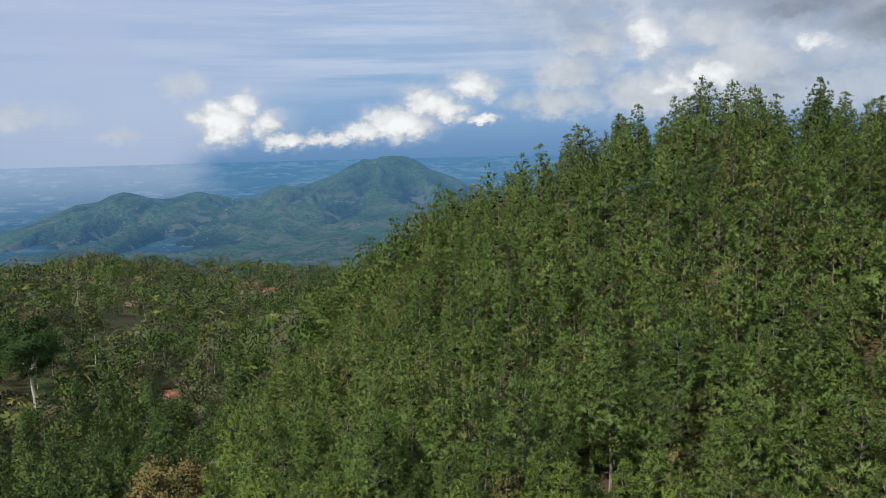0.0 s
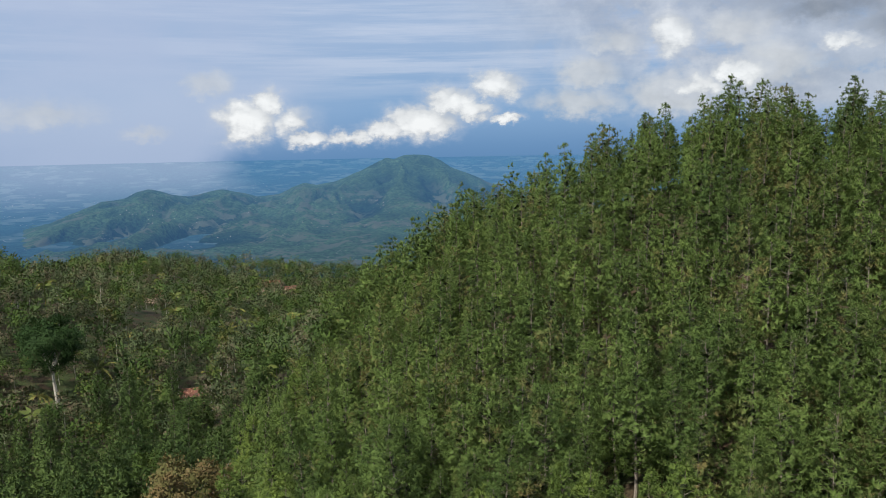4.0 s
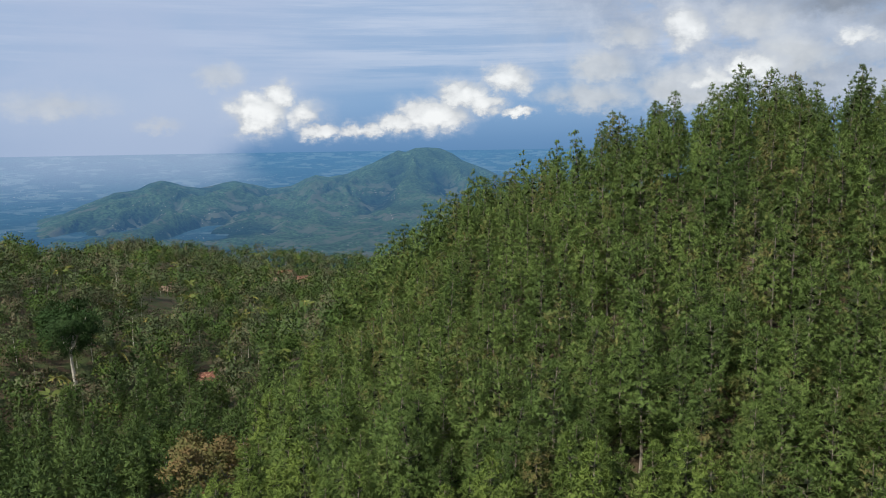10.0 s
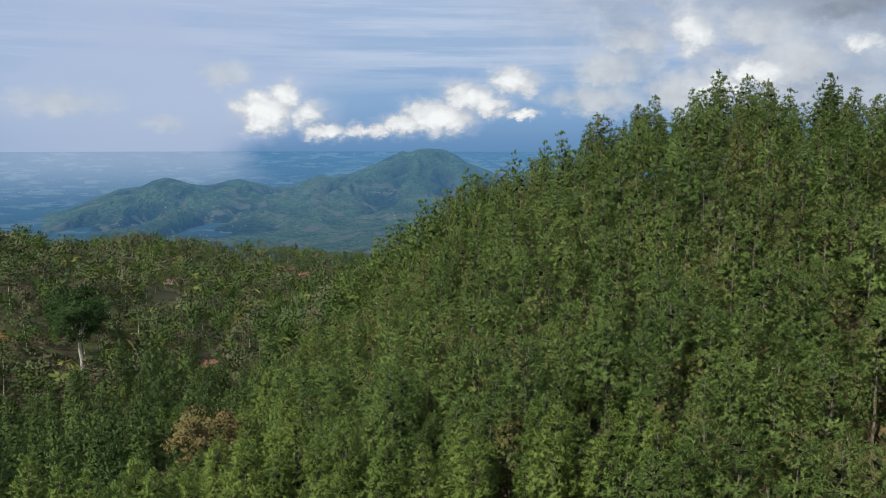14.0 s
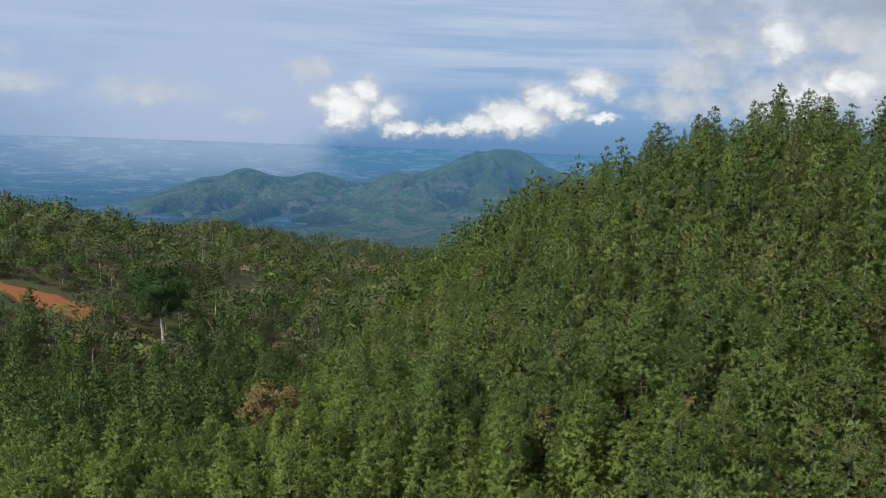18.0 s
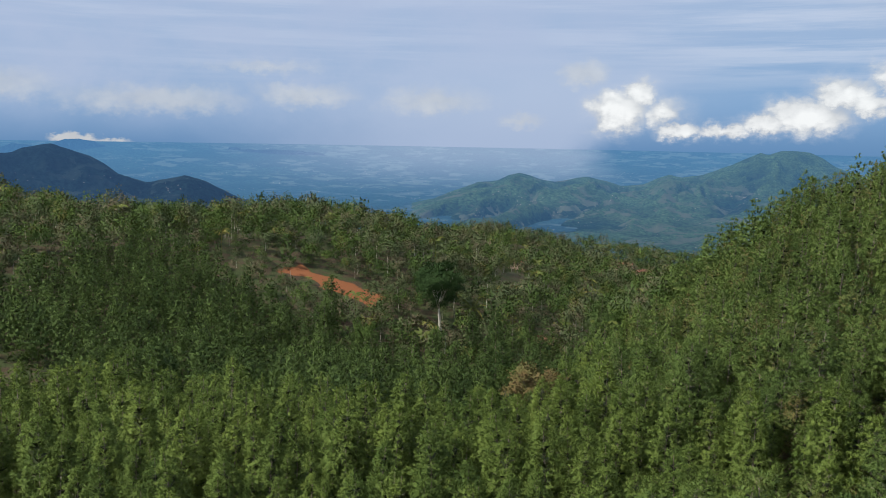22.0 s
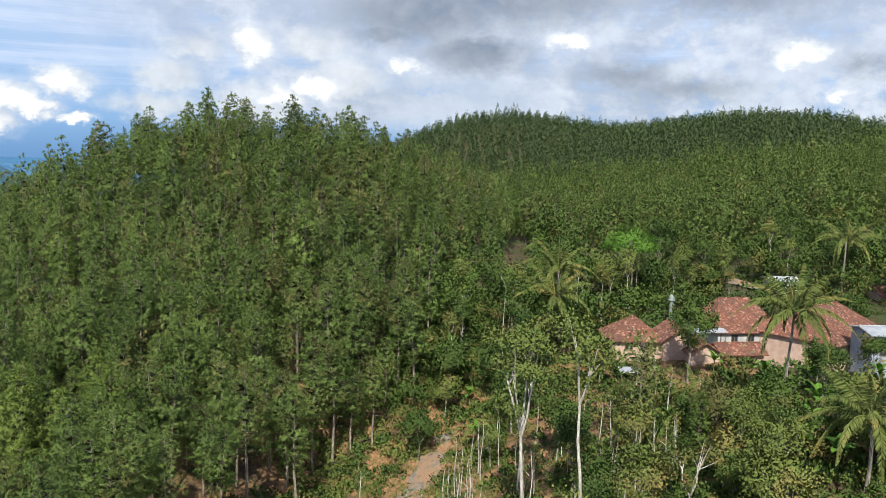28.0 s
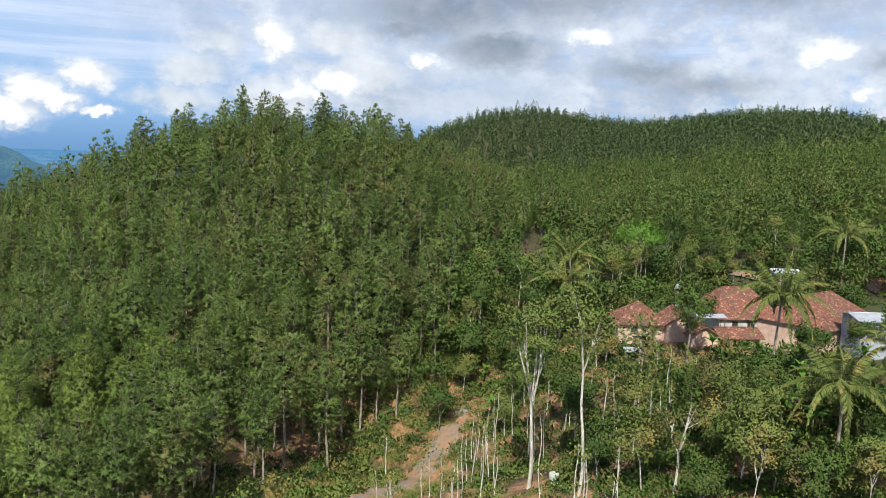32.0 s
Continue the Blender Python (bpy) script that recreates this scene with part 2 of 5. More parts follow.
def leaf(name, dark, light, dry=None, tree=0.16, clear=0.15, dryness=0.62):
    """Leaves or needles: two greens that vary from tree to tree and from tuft to tuft."""
    def build(n):
        p = where(n)
        own = n.node("ShaderNodeAttribute", attribute_name="tree_and_relief_tone").outputs["Fac"]
        tone = n.math("FRACT", n.math("ADD", own, n.node("ShaderNodeObjectInfo").outputs["Random"]))
        wide = n.span(n.noise(p, tree * 0.4, 2.0), 0.34, 0.66)
        c = n.mix(n.math("MULTIPLY_ADD", tone, 0.68, n.math("MULTIPLY", wide, 0.32)), dark, light)
        c = n.mix(n.span(n.noise(p, 1.9, 2.0), 0.38, 0.68, 0.0, 0.34), c, light)
        c = n.mix(n.span(n.noise(p, 3.6, 1.0), 0.5, 0.75, 0.0, 0.3), c, dark)
        if dry:
            c = n.mix(n.math("MULTIPLY", n.span(n.math("ADD", n.math("MULTIPLY", n.noise(n.vec("ADD", p, (50.0, 9.0, 3.0)), 0.2, 2.0), 0.8), n.math("MULTIPLY", n.math("FRACT", n.math("MULTIPLY", tone, 7.0)), 0.2)), dryness - 0.08, dryness + 0.06),
                             n.span(n.noise(p, 0.9, 2.0), 0.3, 0.6)), c, dry)
        s = surface(n, c, 0.62, spec=0.12)
        t = n.node("ShaderNodeBsdfTranslucent")
        n.put(n.mix(0.5, c, light), t.inputs[0])
        m = n.node("ShaderNodeMixShader")
        m.inputs[0].default_value = clear
        n.tree.links.new(s, m.inputs[1])
        n.tree.links.new(t.outputs[0], m.inputs[2])
        return m.outputs[0]
    return material(name, build)


def bark(name, dark, light, scale=2.0):
    def build(n):
        p = where(n)
        q = n.vec("MULTIPLY", p, (3.0, 3.0, 0.8))
        f = n.noise(q, scale, 5.0, 0.65)
        c = n.mix(n.span(f, 0.35, 0.65), dark, light)
        c = n.mix(n.span(n.noise(p, 0.35, 3.0), 0.45, 0.7, 0.0, 0.6), c, dark)
        return surface(n, c, 0.9, f, 0.6, 0.04)
    return material(name, build)


def plain(name, a, b, scale=1.5, rough=0.8, metal=0.0, bump=0.2):
    def build(n):
        p = where(n)
        f = n.noise(p, scale, 5.0, 0.6)
        c = n.mix(n.span(f, 0.3, 0.7), a, b)
        c = n.mix(n.span(n.noise(p, scale * 0.15, 3.0), 0.45, 0.72, 0.0, 0.5), c, a)
        return surface(n, c, rough, f, bump, 0.02, metal)
    return material(name, build)


NEEDLES = leaf("pine_needles", (0.060, 0.104, 0.028), (0.168, 0.240, 0.061), (0.20, 0.172, 0.066), dryness=0.62)
NEEDLES_PALE = leaf("young_pine_needles", (0.060, 0.106, 0.026), (0.182, 0.246, 0.054))
# pine green darkened to paint in the haze over the far ridge
NEEDLES_FAR_HAZE = leaf("hazed_far_pine_needles", (0.034, 0.062, 0.024), (0.080, 0.116, 0.042))
NEEDLES_DARK = leaf("dark_pine_needles", (0.034, 0.066, 0.020), (0.108, 0.162, 0.044))
LEAF = leaf("broad_leaves", (0.034, 0.066, 0.017), (0.085, 0.135, 0.028), (0.15, 0.13, 0.04))
LEAF_PALE = leaf("pale_leaves", (0.070, 0.105, 0.024), (0.160, 0.195, 0.050), (0.22, 0.18, 0.06), dryness=0.58)
LEAF_DARK = leaf("dark_leaves", (0.018, 0.042, 0.014), (0.042, 0.082, 0.022))
LEAF_DRY = leaf("dry_leaves", (0.085, 0.090, 0.028), (0.165, 0.155, 0.055), (0.19, 0.135, 0.06), dryness=0.54)
LEAF_ACACIA = leaf("feathery_leaves", (0.06, 0.14, 0.02), (0.11, 0.22, 0.03))
FROND = leaf("palm_fronds", (0.075, 0.105, 0.026), (0.17, 0.20, 0.055), (0.27, 0.22, 0.07), tree=0.4, dryness=0.6)
MIXED = leaf("valley_leaves", (0.030, 0.055, 0.022), (0.118, 0.150, 0.064), (0.145, 0.112, 0.072), tree=0.12, dryness=0.55)
GRASS = leaf("grass_blades", (0.09, 0.13, 0.03), (0.19, 0.22, 0.06), (0.28, 0.21, 0.09), tree=0.3, dryness=0.55)
BARK_PINE = bark("pine_bark", (0.13, 0.105, 0.08), (0.36, 0.31, 0.26))
# needle green darkened to stand for the shade inside pine crowns
SHADE_NEEDLES = leaf("inner_shade_needles", (0.020, 0.031, 0.011), (0.042, 0.056, 0.020), clear=0.05)
BARK_PALE = bark("pale_bark", (0.30, 0.27, 0.22), (0.62, 0.59, 0.52))
BARK_GREY = bark("grey_bark", (0.13, 0.11, 0.09), (0.33, 0.30, 0.26))
PLASTER = plain("pink_plaster", (0.42, 0.29, 0.22), (0.56, 0.41, 0.33), 1.2)
PLASTER_WHITE = plain("white_plaster", (0.36, 0.36, 0.35), (0.52, 0.52, 0.50), 1.2)
PLASTER_BLUE = plain("grey_blue_plaster", (0.24, 0.27, 0.31), (0.34, 0.37, 0.41), 1.2)
CONCRETE = plain("concrete", (0.28, 0.26, 0.24), (0.42, 0.40, 0.37), 2.0)
TIN = plain("zinc_sheet", (0.30, 0.32, 0.34), (0.48, 0.50, 0.52), 0.8, 0.45, 0.4)
WOOD = plain("old_wood", (0.13, 0.09, 0.06), (0.25, 0.18, 0.12), 3.0)
DARK = plain("dark_opening", (0.015, 0.014, 0.013), (0.03, 0.028, 0.026), 2.0)
BAMBOO = plain("bamboo", (0.35, 0.30, 0.17), (0.55, 0.48, 0.30), 2.5)
DRUM_WHITE = plain("white_drum", (0.5, 0.52, 0.5), (0.7, 0.72, 0.7), 2.0, 0.5)
DRUM_GREEN = plain("faded_green_drum", (0.33, 0.38, 0.32), (0.46, 0.50, 0.44), 2.0, 0.5)
TOWER_GREY = plain("grey_green_stucco", (0.15, 0.19, 0.175), (0.26, 0.30, 0.275), 2.0)
GLASS = material("window_glass", lambda n: surface(n, (0.03, 0.04, 0.05), 0.08, spec=0.6))


def tiles_build(n):
    p = n.node("ShaderNodeTexCoord").outputs["Object"]
    w = n.node("ShaderNodeTexWave", wave_type="BANDS", bands_direction="X")
    n.put(p, w.inputs["Vector"])
    w.inputs["Scale"].default_value, w.inputs["Distortion"].default_value = 4.2, 0.6
    v = n.node("ShaderNodeTexWave", wave_type="BANDS", bands_direction="Y", wave_profile="SAW")
    n.put(p, v.inputs["Vector"])
    v.inputs["Scale"].default_value, v.inputs["Distortion"].default_value = 3.4, 0.4
    cell = n.node("ShaderNodeTexVoronoi")
    n.put(p, cell.inputs["Vector"])
    cell.inputs["Scale"].default_value = 3.6
    r = n.split(cell.outputs["Color"])[0]
    c = n.mix(r, (0.135, 0.056, 0.038), (0.30, 0.128, 0.080))
    c = n.mix(n.span(n.noise(p, 0.5, 5.0, 0.7), 0.42, 0.66, 0.0, 0.75), c, (0.11, 0.066, 0.048))
    c = n.mix(n.span(r, 0.86, 0.97, 0.0, 0.6), c, (0.50, 0.31, 0.22))
    return surface(n, c, 0.85, n.math("ADD", w.outputs[1], v.outputs[1]), 0.7, 0.06)


TILES = material("clay_tiles", tiles_build)


def ground_build(n):
    p = where(n)
    x, y, z = n.split(p)
    big, mid, fine = n.noise(p, 0.03, 4.0), n.noise(p, 0.25, 4.0), n.noise(p, 2.2, 5.0, 0.65)
    soil = n.mix(n.span(fine, 0.3, 0.7), (0.17, 0.092, 0.046), (0.33, 0.19, 0.095))
    litter = n.mix(n.span(fine, 0.35, 0.65), (0.035, 0.026, 0.015), (0.085, 0.058, 0.034))
    green = n.mix(n.span(fine, 0.3, 0.7), (0.025, 0.04, 0.012), (0.06, 0.08, 0.024))
    c = n.mix(n.span(mid, 0.38, 0.62), litter, green)
    near = n.span(n.vec("DISTANCE", n.join(x, y, 0.0), (62.0, 45.0, 0.0)), 58.0, 30.0)
    c = n.mix(n.math("MULTIPLY", near, n.span(mid, 0.36, 0.58)), c, soil)
    # worn orange banks along the road
    bank = n.math("ADD", n.math("MULTIPLY", n.math("SUBTRACT", x, 44.0), -0.67), n.math("MULTIPLY", n.math("SUBTRACT", y, 46.0), 0.74))
    bank = n.span(n.math("ADD", n.math("ABSOLUTE", bank), n.math("MULTIPLY", n.math("SUBTRACT", mid, 0.5), 6.0)), 6.0, 4.0)
    c = n.mix(n.math("MULTIPLY", bank, n.span(n.vec("DISTANCE", n.join(x, y, 0.0), (55.0, 55.0, 0.0)), 40.0, 30.0)), c, soil)
    # the bare red slope on the far ridge
    along = n.math("ADD", n.math("MULTIPLY", n.math("ADD", x, 170.0), 0.98), n.math("MULTIPLY", n.math("SUBTRACT", y, 229.0), 0.17))
    across = n.math("ADD", n.math("MULTIPLY", n.math("ADD", x, 170.0), -0.17), n.math("MULTIPLY", n.math("SUBTRACT", y, 229.0), 0.98))
    wave = n.math("MULTIPLY", n.math("SUBTRACT", n.noise(p, 0.12, 3.0), 0.5), 14.0)
    red = n.math("MULTIPLY", n.span(n.math("ABSOLUTE", n.math("ADD", across, wave)), 6.2, 5.0), n.span(n.math("ABSOLUTE", n.math("ADD", n.math("SUBTRACT", along, 9.0), wave)), 20.0, 17.0))
    c = n.mix(red, c, n.mix(fine, (0.16, 0.055, 0.022), (0.29, 0.11, 0.042)))
    return surface(n, c, 0.95, fine, 0.6, 0.15)


GROUND = material("forest_soil", ground_build)
# haze colour that the distant materials emit
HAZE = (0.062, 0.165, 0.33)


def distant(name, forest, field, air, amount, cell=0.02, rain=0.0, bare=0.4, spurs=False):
    """Far country: woods, fields and hamlets. The haze of kilometres of air, and the rain in the west, are painted over
    them as emission.
    """
    def build(n):
        p = where(n)
        x, y, z = n.split(p)
        bent = n.vec("ADD", p, n.vec("MULTIPLY", n.noise(p, cell * 0.5, 3.0, 0.6, 1), (60.0, 60.0, 60.0)))
        r, g, b = n.split(n.voronoi(bent, cell * 0.7, "Color"))
        trees = n.noise(p, cell * 2.4, 6.0, 0.75)
        stand_ = n.noise(p, cell * 0.18, 4.0, 0.6)
        c = n.mix(n.span(trees, 0.36, 0.64), tuple(0.35 * k for k in forest), tuple(1.5 * k for k in forest))
        c = n.mix(n.span(stand_, 0.4, 0.6, 0.0, 0.45), c, tuple(0.4 * k for k in forest))
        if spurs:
            # relief shading painted into the colour: spurs lighter, gullies darker
            c = n.mix(n.span(n.node("ShaderNodeAttribute", attribute_name="tree_and_relief_tone").outputs["Fac"], 0.25, 0.8), n.mix(1.0, c, (0.40, 0.46, 0.48), "MULTIPLY"), n.mix(1.0, c, (1.5, 1.4, 1.2), "MULTIPLY"))
        low = n.span(z, -60.0, -150.0)
        c = n.mix(n.math("MULTIPLY", n.math("MULTIPLY", n.span(r, 0.5, 0.6), n.span(n.noise(p, cell * 0.16, 4.0), 0.46, 0.58)), n.math("MULTIPLY_ADD", low, 1.0 - bare, bare)), c, field)
        huts = n.math("MULTIPLY", n.span(n.voronoi(p, cell * 2.2), 0.17, 0.11), n.span(n.noise(p, cell * 0.22, 3.0), 0.53, 0.63))
        c = n.mix(n.math("MULTIPLY", huts, low), c, (0.55, 0.46, 0.40))
        s = surface(n, c, 0.95, trees, 1.0, 16.0, spec=0.0)
        # painted haze: a blue glow that grows with distance, whiter in the rain
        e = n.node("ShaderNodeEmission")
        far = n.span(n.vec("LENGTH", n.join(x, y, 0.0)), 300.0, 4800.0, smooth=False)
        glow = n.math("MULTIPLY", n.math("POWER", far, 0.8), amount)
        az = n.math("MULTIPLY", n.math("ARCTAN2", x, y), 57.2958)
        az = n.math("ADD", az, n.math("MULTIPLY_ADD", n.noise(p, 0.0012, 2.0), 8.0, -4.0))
        rain_glow = n.math("MULTIPLY", n.math("MULTIPLY", n.span(az, -13.5, -18.5), n.span(az, -46.0, -26.0)), n.span(far, 0.62, 1.0, 0.0, rain))
        n.put(n.mix(rain_glow, air, (0.30, 0.39, 0.57)), e.inputs[0])
        n.put(n.math("ADD", n.math("MULTIPLY", glow, n.math("SUBTRACT", 1.0, rain_glow)), rain_glow), e.inputs[1])
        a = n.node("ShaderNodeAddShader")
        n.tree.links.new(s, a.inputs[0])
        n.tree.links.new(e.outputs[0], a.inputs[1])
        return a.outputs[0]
    return material(name, build)


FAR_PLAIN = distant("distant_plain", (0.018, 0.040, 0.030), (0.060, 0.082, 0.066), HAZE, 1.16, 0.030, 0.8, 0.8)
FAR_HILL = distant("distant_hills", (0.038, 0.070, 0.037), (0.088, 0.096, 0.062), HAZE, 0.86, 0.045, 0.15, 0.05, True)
FAR_HAZE_BLUE = distant("distant_haze_blue_mountain", (0.008, 0.018, 0.018), (0.03, 0.045, 0.04), (0.052, 0.125, 0.27), 0.72, 0.03)


# ---- meshes ----
def mesh(name, verts, tris, mat, smooth=False, normals=None, heart=None, tone=None):
    verts, tris = np.asarray(verts, np.float32), np.asarray(tris, np.int32)
    me = bpy.data.meshes.new(name)
    me.vertices.add(len(verts))
    me.vertices.foreach_set("co", verts.ravel())
    me.loops.add(tris.size)
    me.loops.foreach_set("vertex_index", tris.ravel())
    me.polygons.add(len(tris))
    me.polygons.foreach_set("loop_start", np.arange(0, tris.size, tris.shape[1], dtype=np.int32))
    me.materials.append(mat)
    me.polygons.foreach_set("use_smooth", np.full(len(tris), bool(smooth or normals is not None)))
    me.update(calc_edges=True)
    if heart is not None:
        me.materials.append(SHADE_NEEDLES)
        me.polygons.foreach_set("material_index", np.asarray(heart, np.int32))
    if tone is not None:
        me.attributes.new("tree_and_relief_tone", "FLOAT", "POINT").data.foreach_set("value", np.asarray(tone, np.float32))
    if normals is not None:
        me.normals_split_custom_set_from_vertices(np.asarray(normals, np.float32))
    return me


def puffed(piece, centre, own=0.35):
    """Foliage normals: the blades of a crown take the light as the crown's rounded mass does, with some scatter of their own."""
    v, f = piece
    v, f, c = np.asarray(v, float), np.array(f), np.asarray(centre, float)
    face = unit(np.cross(v[f[:, 1]] - v[f[:, 0]], v[f[:, 2]] - v[f[:, 0]]))
    out = unit(v - c)
    turned = (face * out[f].mean(1)).sum(1) < 0
    f[turned] = f[turned][:, ::-1]
    face[turned] *= -1
    n = np.zeros_like(v)
    for k in range(f.shape[1]):
        np.add.at(n, f[:, k], face)
    return v, f, unit(out + own * unit(n))


def merged(pieces):
    """Joins (verts, tris) pieces into one."""
    vs, fs, n = [], [], 0
    for v, f in pieces:
        vs.append(np.asarray(v, float))
        fs.append(np.asarray(f) + n)
        n += len(v)
    return np.concatenate(vs), np.concatenate(fs)


def part(name, me, parent, label="", at=None):
    ob = new(name, me)
    ob.parent = parent
    if at is not None:
        ob.matrix_basis = at
    return tagged(ob, label)


def stand(name, x, y, z, turn=0.0, size=1.0):
    """An empty at a thing's base."""
    ob = new(name)
    ob.empty_display_size = 0.3
    ob.matrix_basis = pose(x, y, z, 0, 0, turn)
    ob.scale = (size,) * 3
    return ob


def tube(points, radii, sides=6):
    pts, radii = np.asarray(points, float), np.asarray(radii, float)
    ahead = np.gradient(pts, axis=0)
    ahead /= np.linalg.norm(ahead, axis=1)[:, None] + 1e-9
    ref = np.where(np.abs(ahead[:, 2:3]) > 0.9, (1.0, 0, 0), (0, 0, 1.0))
    u = np.cross(ahead, ref)
    u /= np.linalg.norm(u, axis=1)[:, None]
    w = np.cross(ahead, u)
    a = np.linspace(0, 2 * math.pi, sides, endpoint=False)
    ring = pts[:, None] + radii[:, None, None] * (np.cos(a)[None, :, None] * u[:, None] + np.sin(a)[None, :, None] * w[:, None])
    v = ring.reshape(-1, 3)
    f = []
    for i in range(len(pts) - 1):
        for j in range(sides):
            k = (j + 1) % sides
            p, q, r, s = i * sides + j, i * sides + k, (i + 1) * sides + k, (i + 1) * sides + j
            f += [(p, q, r), (p, r, s)]
    for j in range(1, sides - 1):
        f.append(((len(pts) - 1) * sides, (len(pts) - 1) * sides + j, (len(pts) - 1) * sides + j + 1))
    return v, np.array(f)


def unit(v):
    return v / (np.linalg.norm(v, axis=-1, keepdims=True) + 1e-9)


def blades(at, way, length, width, rng):
    """Pointed blades: one triangle each."""
    side = unit(np.cross(way, rng.normal(size=way.shape)))
    n = len(at)
    w = np.broadcast_to(np.asarray(width, float), (n,))[:, None]
    ln = np.broadcast_to(np.asarray(length, float), (n,))[:, None]
    v = np.stack([at - side * w / 2, at + side * w / 2, at + way * ln], 1).reshape(-1, 3)
    return v, np.arange(3 * n).reshape(-1, 3)


def leaves(at, way, length, width, rng):
    """Leaf blades: two triangles each, widest in the middle."""
    side = unit(np.cross(way, rng.normal(size=way.shape)))
    n = len(at)
    w = np.broadcast_to(np.asarray(width, float), (n,))[:, None]
    ln = np.broadcast_to(np.asarray(length, float), (n,))[:, None]
    mid = at + way * ln * 0.45
    v = np.stack([at, mid - side * w / 2, at + way * ln, mid + side * w / 2], 1).reshape(-1, 3)
    k = np.arange(n)[:, None] * 4
    return v, np.concatenate([k + (0, 1, 2), k + (0, 2, 3)])


def box(lo, hi):
    (a, b, c), (d, e, f) = lo, hi
    v = [(a, b, c), (d, b, c), (d, e, c), (a, e, c), (a, b, f), (d, b, f), (d, e, f), (a, e, f)]
    q = [(0, 3, 2, 1), (4, 5, 6, 7), (0, 1, 5, 4), (1, 2, 6, 5), (2, 3, 7, 6), (3, 0, 4, 7)]
    return np.array(v, float), np.array([t for s in q for t in ((s[0], s[1], s[2]), (s[0], s[2], s[3]))])


# ---- the lie of the land ----
HILLS = ((60, 145, 38, 26.6), (25, 175, 30, 17.1), (100, 145, 35, 7.6), (30, 105, 25, -2.2), (110, 60, 45, -8.1), (60, 55, 16, -6.8))
HILLS += ((-45, 115, 28, -1.9), (-30, 60, 30, 0.4), (-85, 200, 60, -26.9), (80, 10, 35, 7.6), (0, 0, 60, -14.5), (360, 420, 130, 42.0))
HILLS += ((480, 330, 130, 24.0), (-250, 300, 110, 14.5), (-130, 450, 120, -2.3), (230, 260, 90, -2.6), (-160, 90, 70, -16.4), (0, 600, 200, -57.6))
HILLS += ((300, -100, 220, 29.7), (-7, 200, 22, 20.6), (45, 72, 12, -7.8), (92, 58, 16, 6.4), (-92, 160, 30, -3.0), (-18, 186, 15, -11.3))
HILLS += ((120, 300, 60, 15.7), (200, 420, 60, 19.0), (-60, 320, 50, -18.2), (28, 88, 14, 3.6), (-45, 108, 14, -9.8), (-300, 420, 120, -10.6))
HILLS += ((380, 120, 120, 18.0), (-170, 480, 80, -9.0), (-275, 330, 45, 5.0), (330, 520, 95, 14.0), (-235, 380, 30, 4.0), (-130, 560, 40, 6.0), (-30, 240, 30, 13.0), (262, 452, 52, 22.0), (405, 335, 60, 5.0), (470, 245, 70, 6.0), (319, 385, 35, -7.0))
HILLS += ((-347, 229, 36, 6.5), (-338, 241, 36, 2.6), (-330, 252, 36, -2.1), (-316, 267, 36, -8.5), (-303, 281, 36, -9.2), (-292, 292, 36, -6.4), (-271, 311, 36, -1.0), (-257, 321, 36, -0.6), (-233, 338, 36, -1.0))
HILLS += ((308, 431, 26, 3.2), (324, 421, 26, 2.5), (333, 414, 26, 1.2), (345, 406, 26, -0.9), (356, 397, 26, -1.9), (370, 386, 26, -1.6), (428, 329, 26, 0.8), (438, 317, 26, 1.3), (448, 305, 26, 1.4), (456, 295, 26, 1.2))
HILLS += ((-330, 560, 90, 4.2), (-250, 560, 60, -6.2), (-190, 520, 35, 22.3), (-130, 560, 60, -9.0), (-60, 560, 80, -5.7), (-210, 600, 60, -8.0))


def ease(x, lo, hi):
    t = np.clip((x - lo) / (hi - lo), 0, 1)
    return t * t * (3 - 2 * t)


def land(x, y):
    """The height of the ground."""
    x, y = np.asarray(x, float), np.asarray(y, float)
    h = 14.4 + sum(a * np.exp(-((x - u) ** 2 + (y - v) ** 2) / (2 * s * s)) for u, v, s, a in HILLS)
    h = h + 0.5 * np.sin(x * 0.31 + 1.3 * np.sin(y * 0.17)) * np.sin(y * 0.27 + 0.8) + 0.25 * np.sin(x * 0.83 + y * 0.41)
    r = np.hypot(x, y)
    plain_z = -190 + 173 * np.clip((r - 3000) / 1900, 0, 1) ** 1.6
    west = ease(np.degrees(np.arctan2(-x, y)), 23, 32)
    k = ease(r, 560 - 130 * west, 1250 - 380 * west)
    return h * (1 - k) + plain_z * k


def ground():
    r = [0.0, 2.0]
    while r[-1] < 4900:
        r.append(r[-1] + max(2.2, 0.028 * r[-1]))
    r = np.array([0.02] + r[1:])
    a = np.linspace(0, 2 * math.pi, 300, endpoint=False)
    x, y = 30 + np.outer(r, np.sin(a)), 60 + np.outer(r, np.cos(a))
    v = np.stack([x, y, land(x, y)], -1).reshape(-1, 3)
    na, nr = len(a), len(r)
    i, j = np.meshgrid(np.arange(nr - 1), np.arange(na), indexing="ij")
    k = (j + 1) % na
    f = np.stack([i * na + j, i * na + k, (i + 1) * na + k, (i + 1) * na + j], -1).reshape(-1, 4)[:, ::-1]
    me = mesh("ground", v, f, GROUND, True)
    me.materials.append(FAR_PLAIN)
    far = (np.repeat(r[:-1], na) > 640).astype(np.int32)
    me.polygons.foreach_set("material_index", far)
    tagged(new("ground", me), "forested hills and valley floor running out to a hazy plain", "ground", kind="structure")


ground()


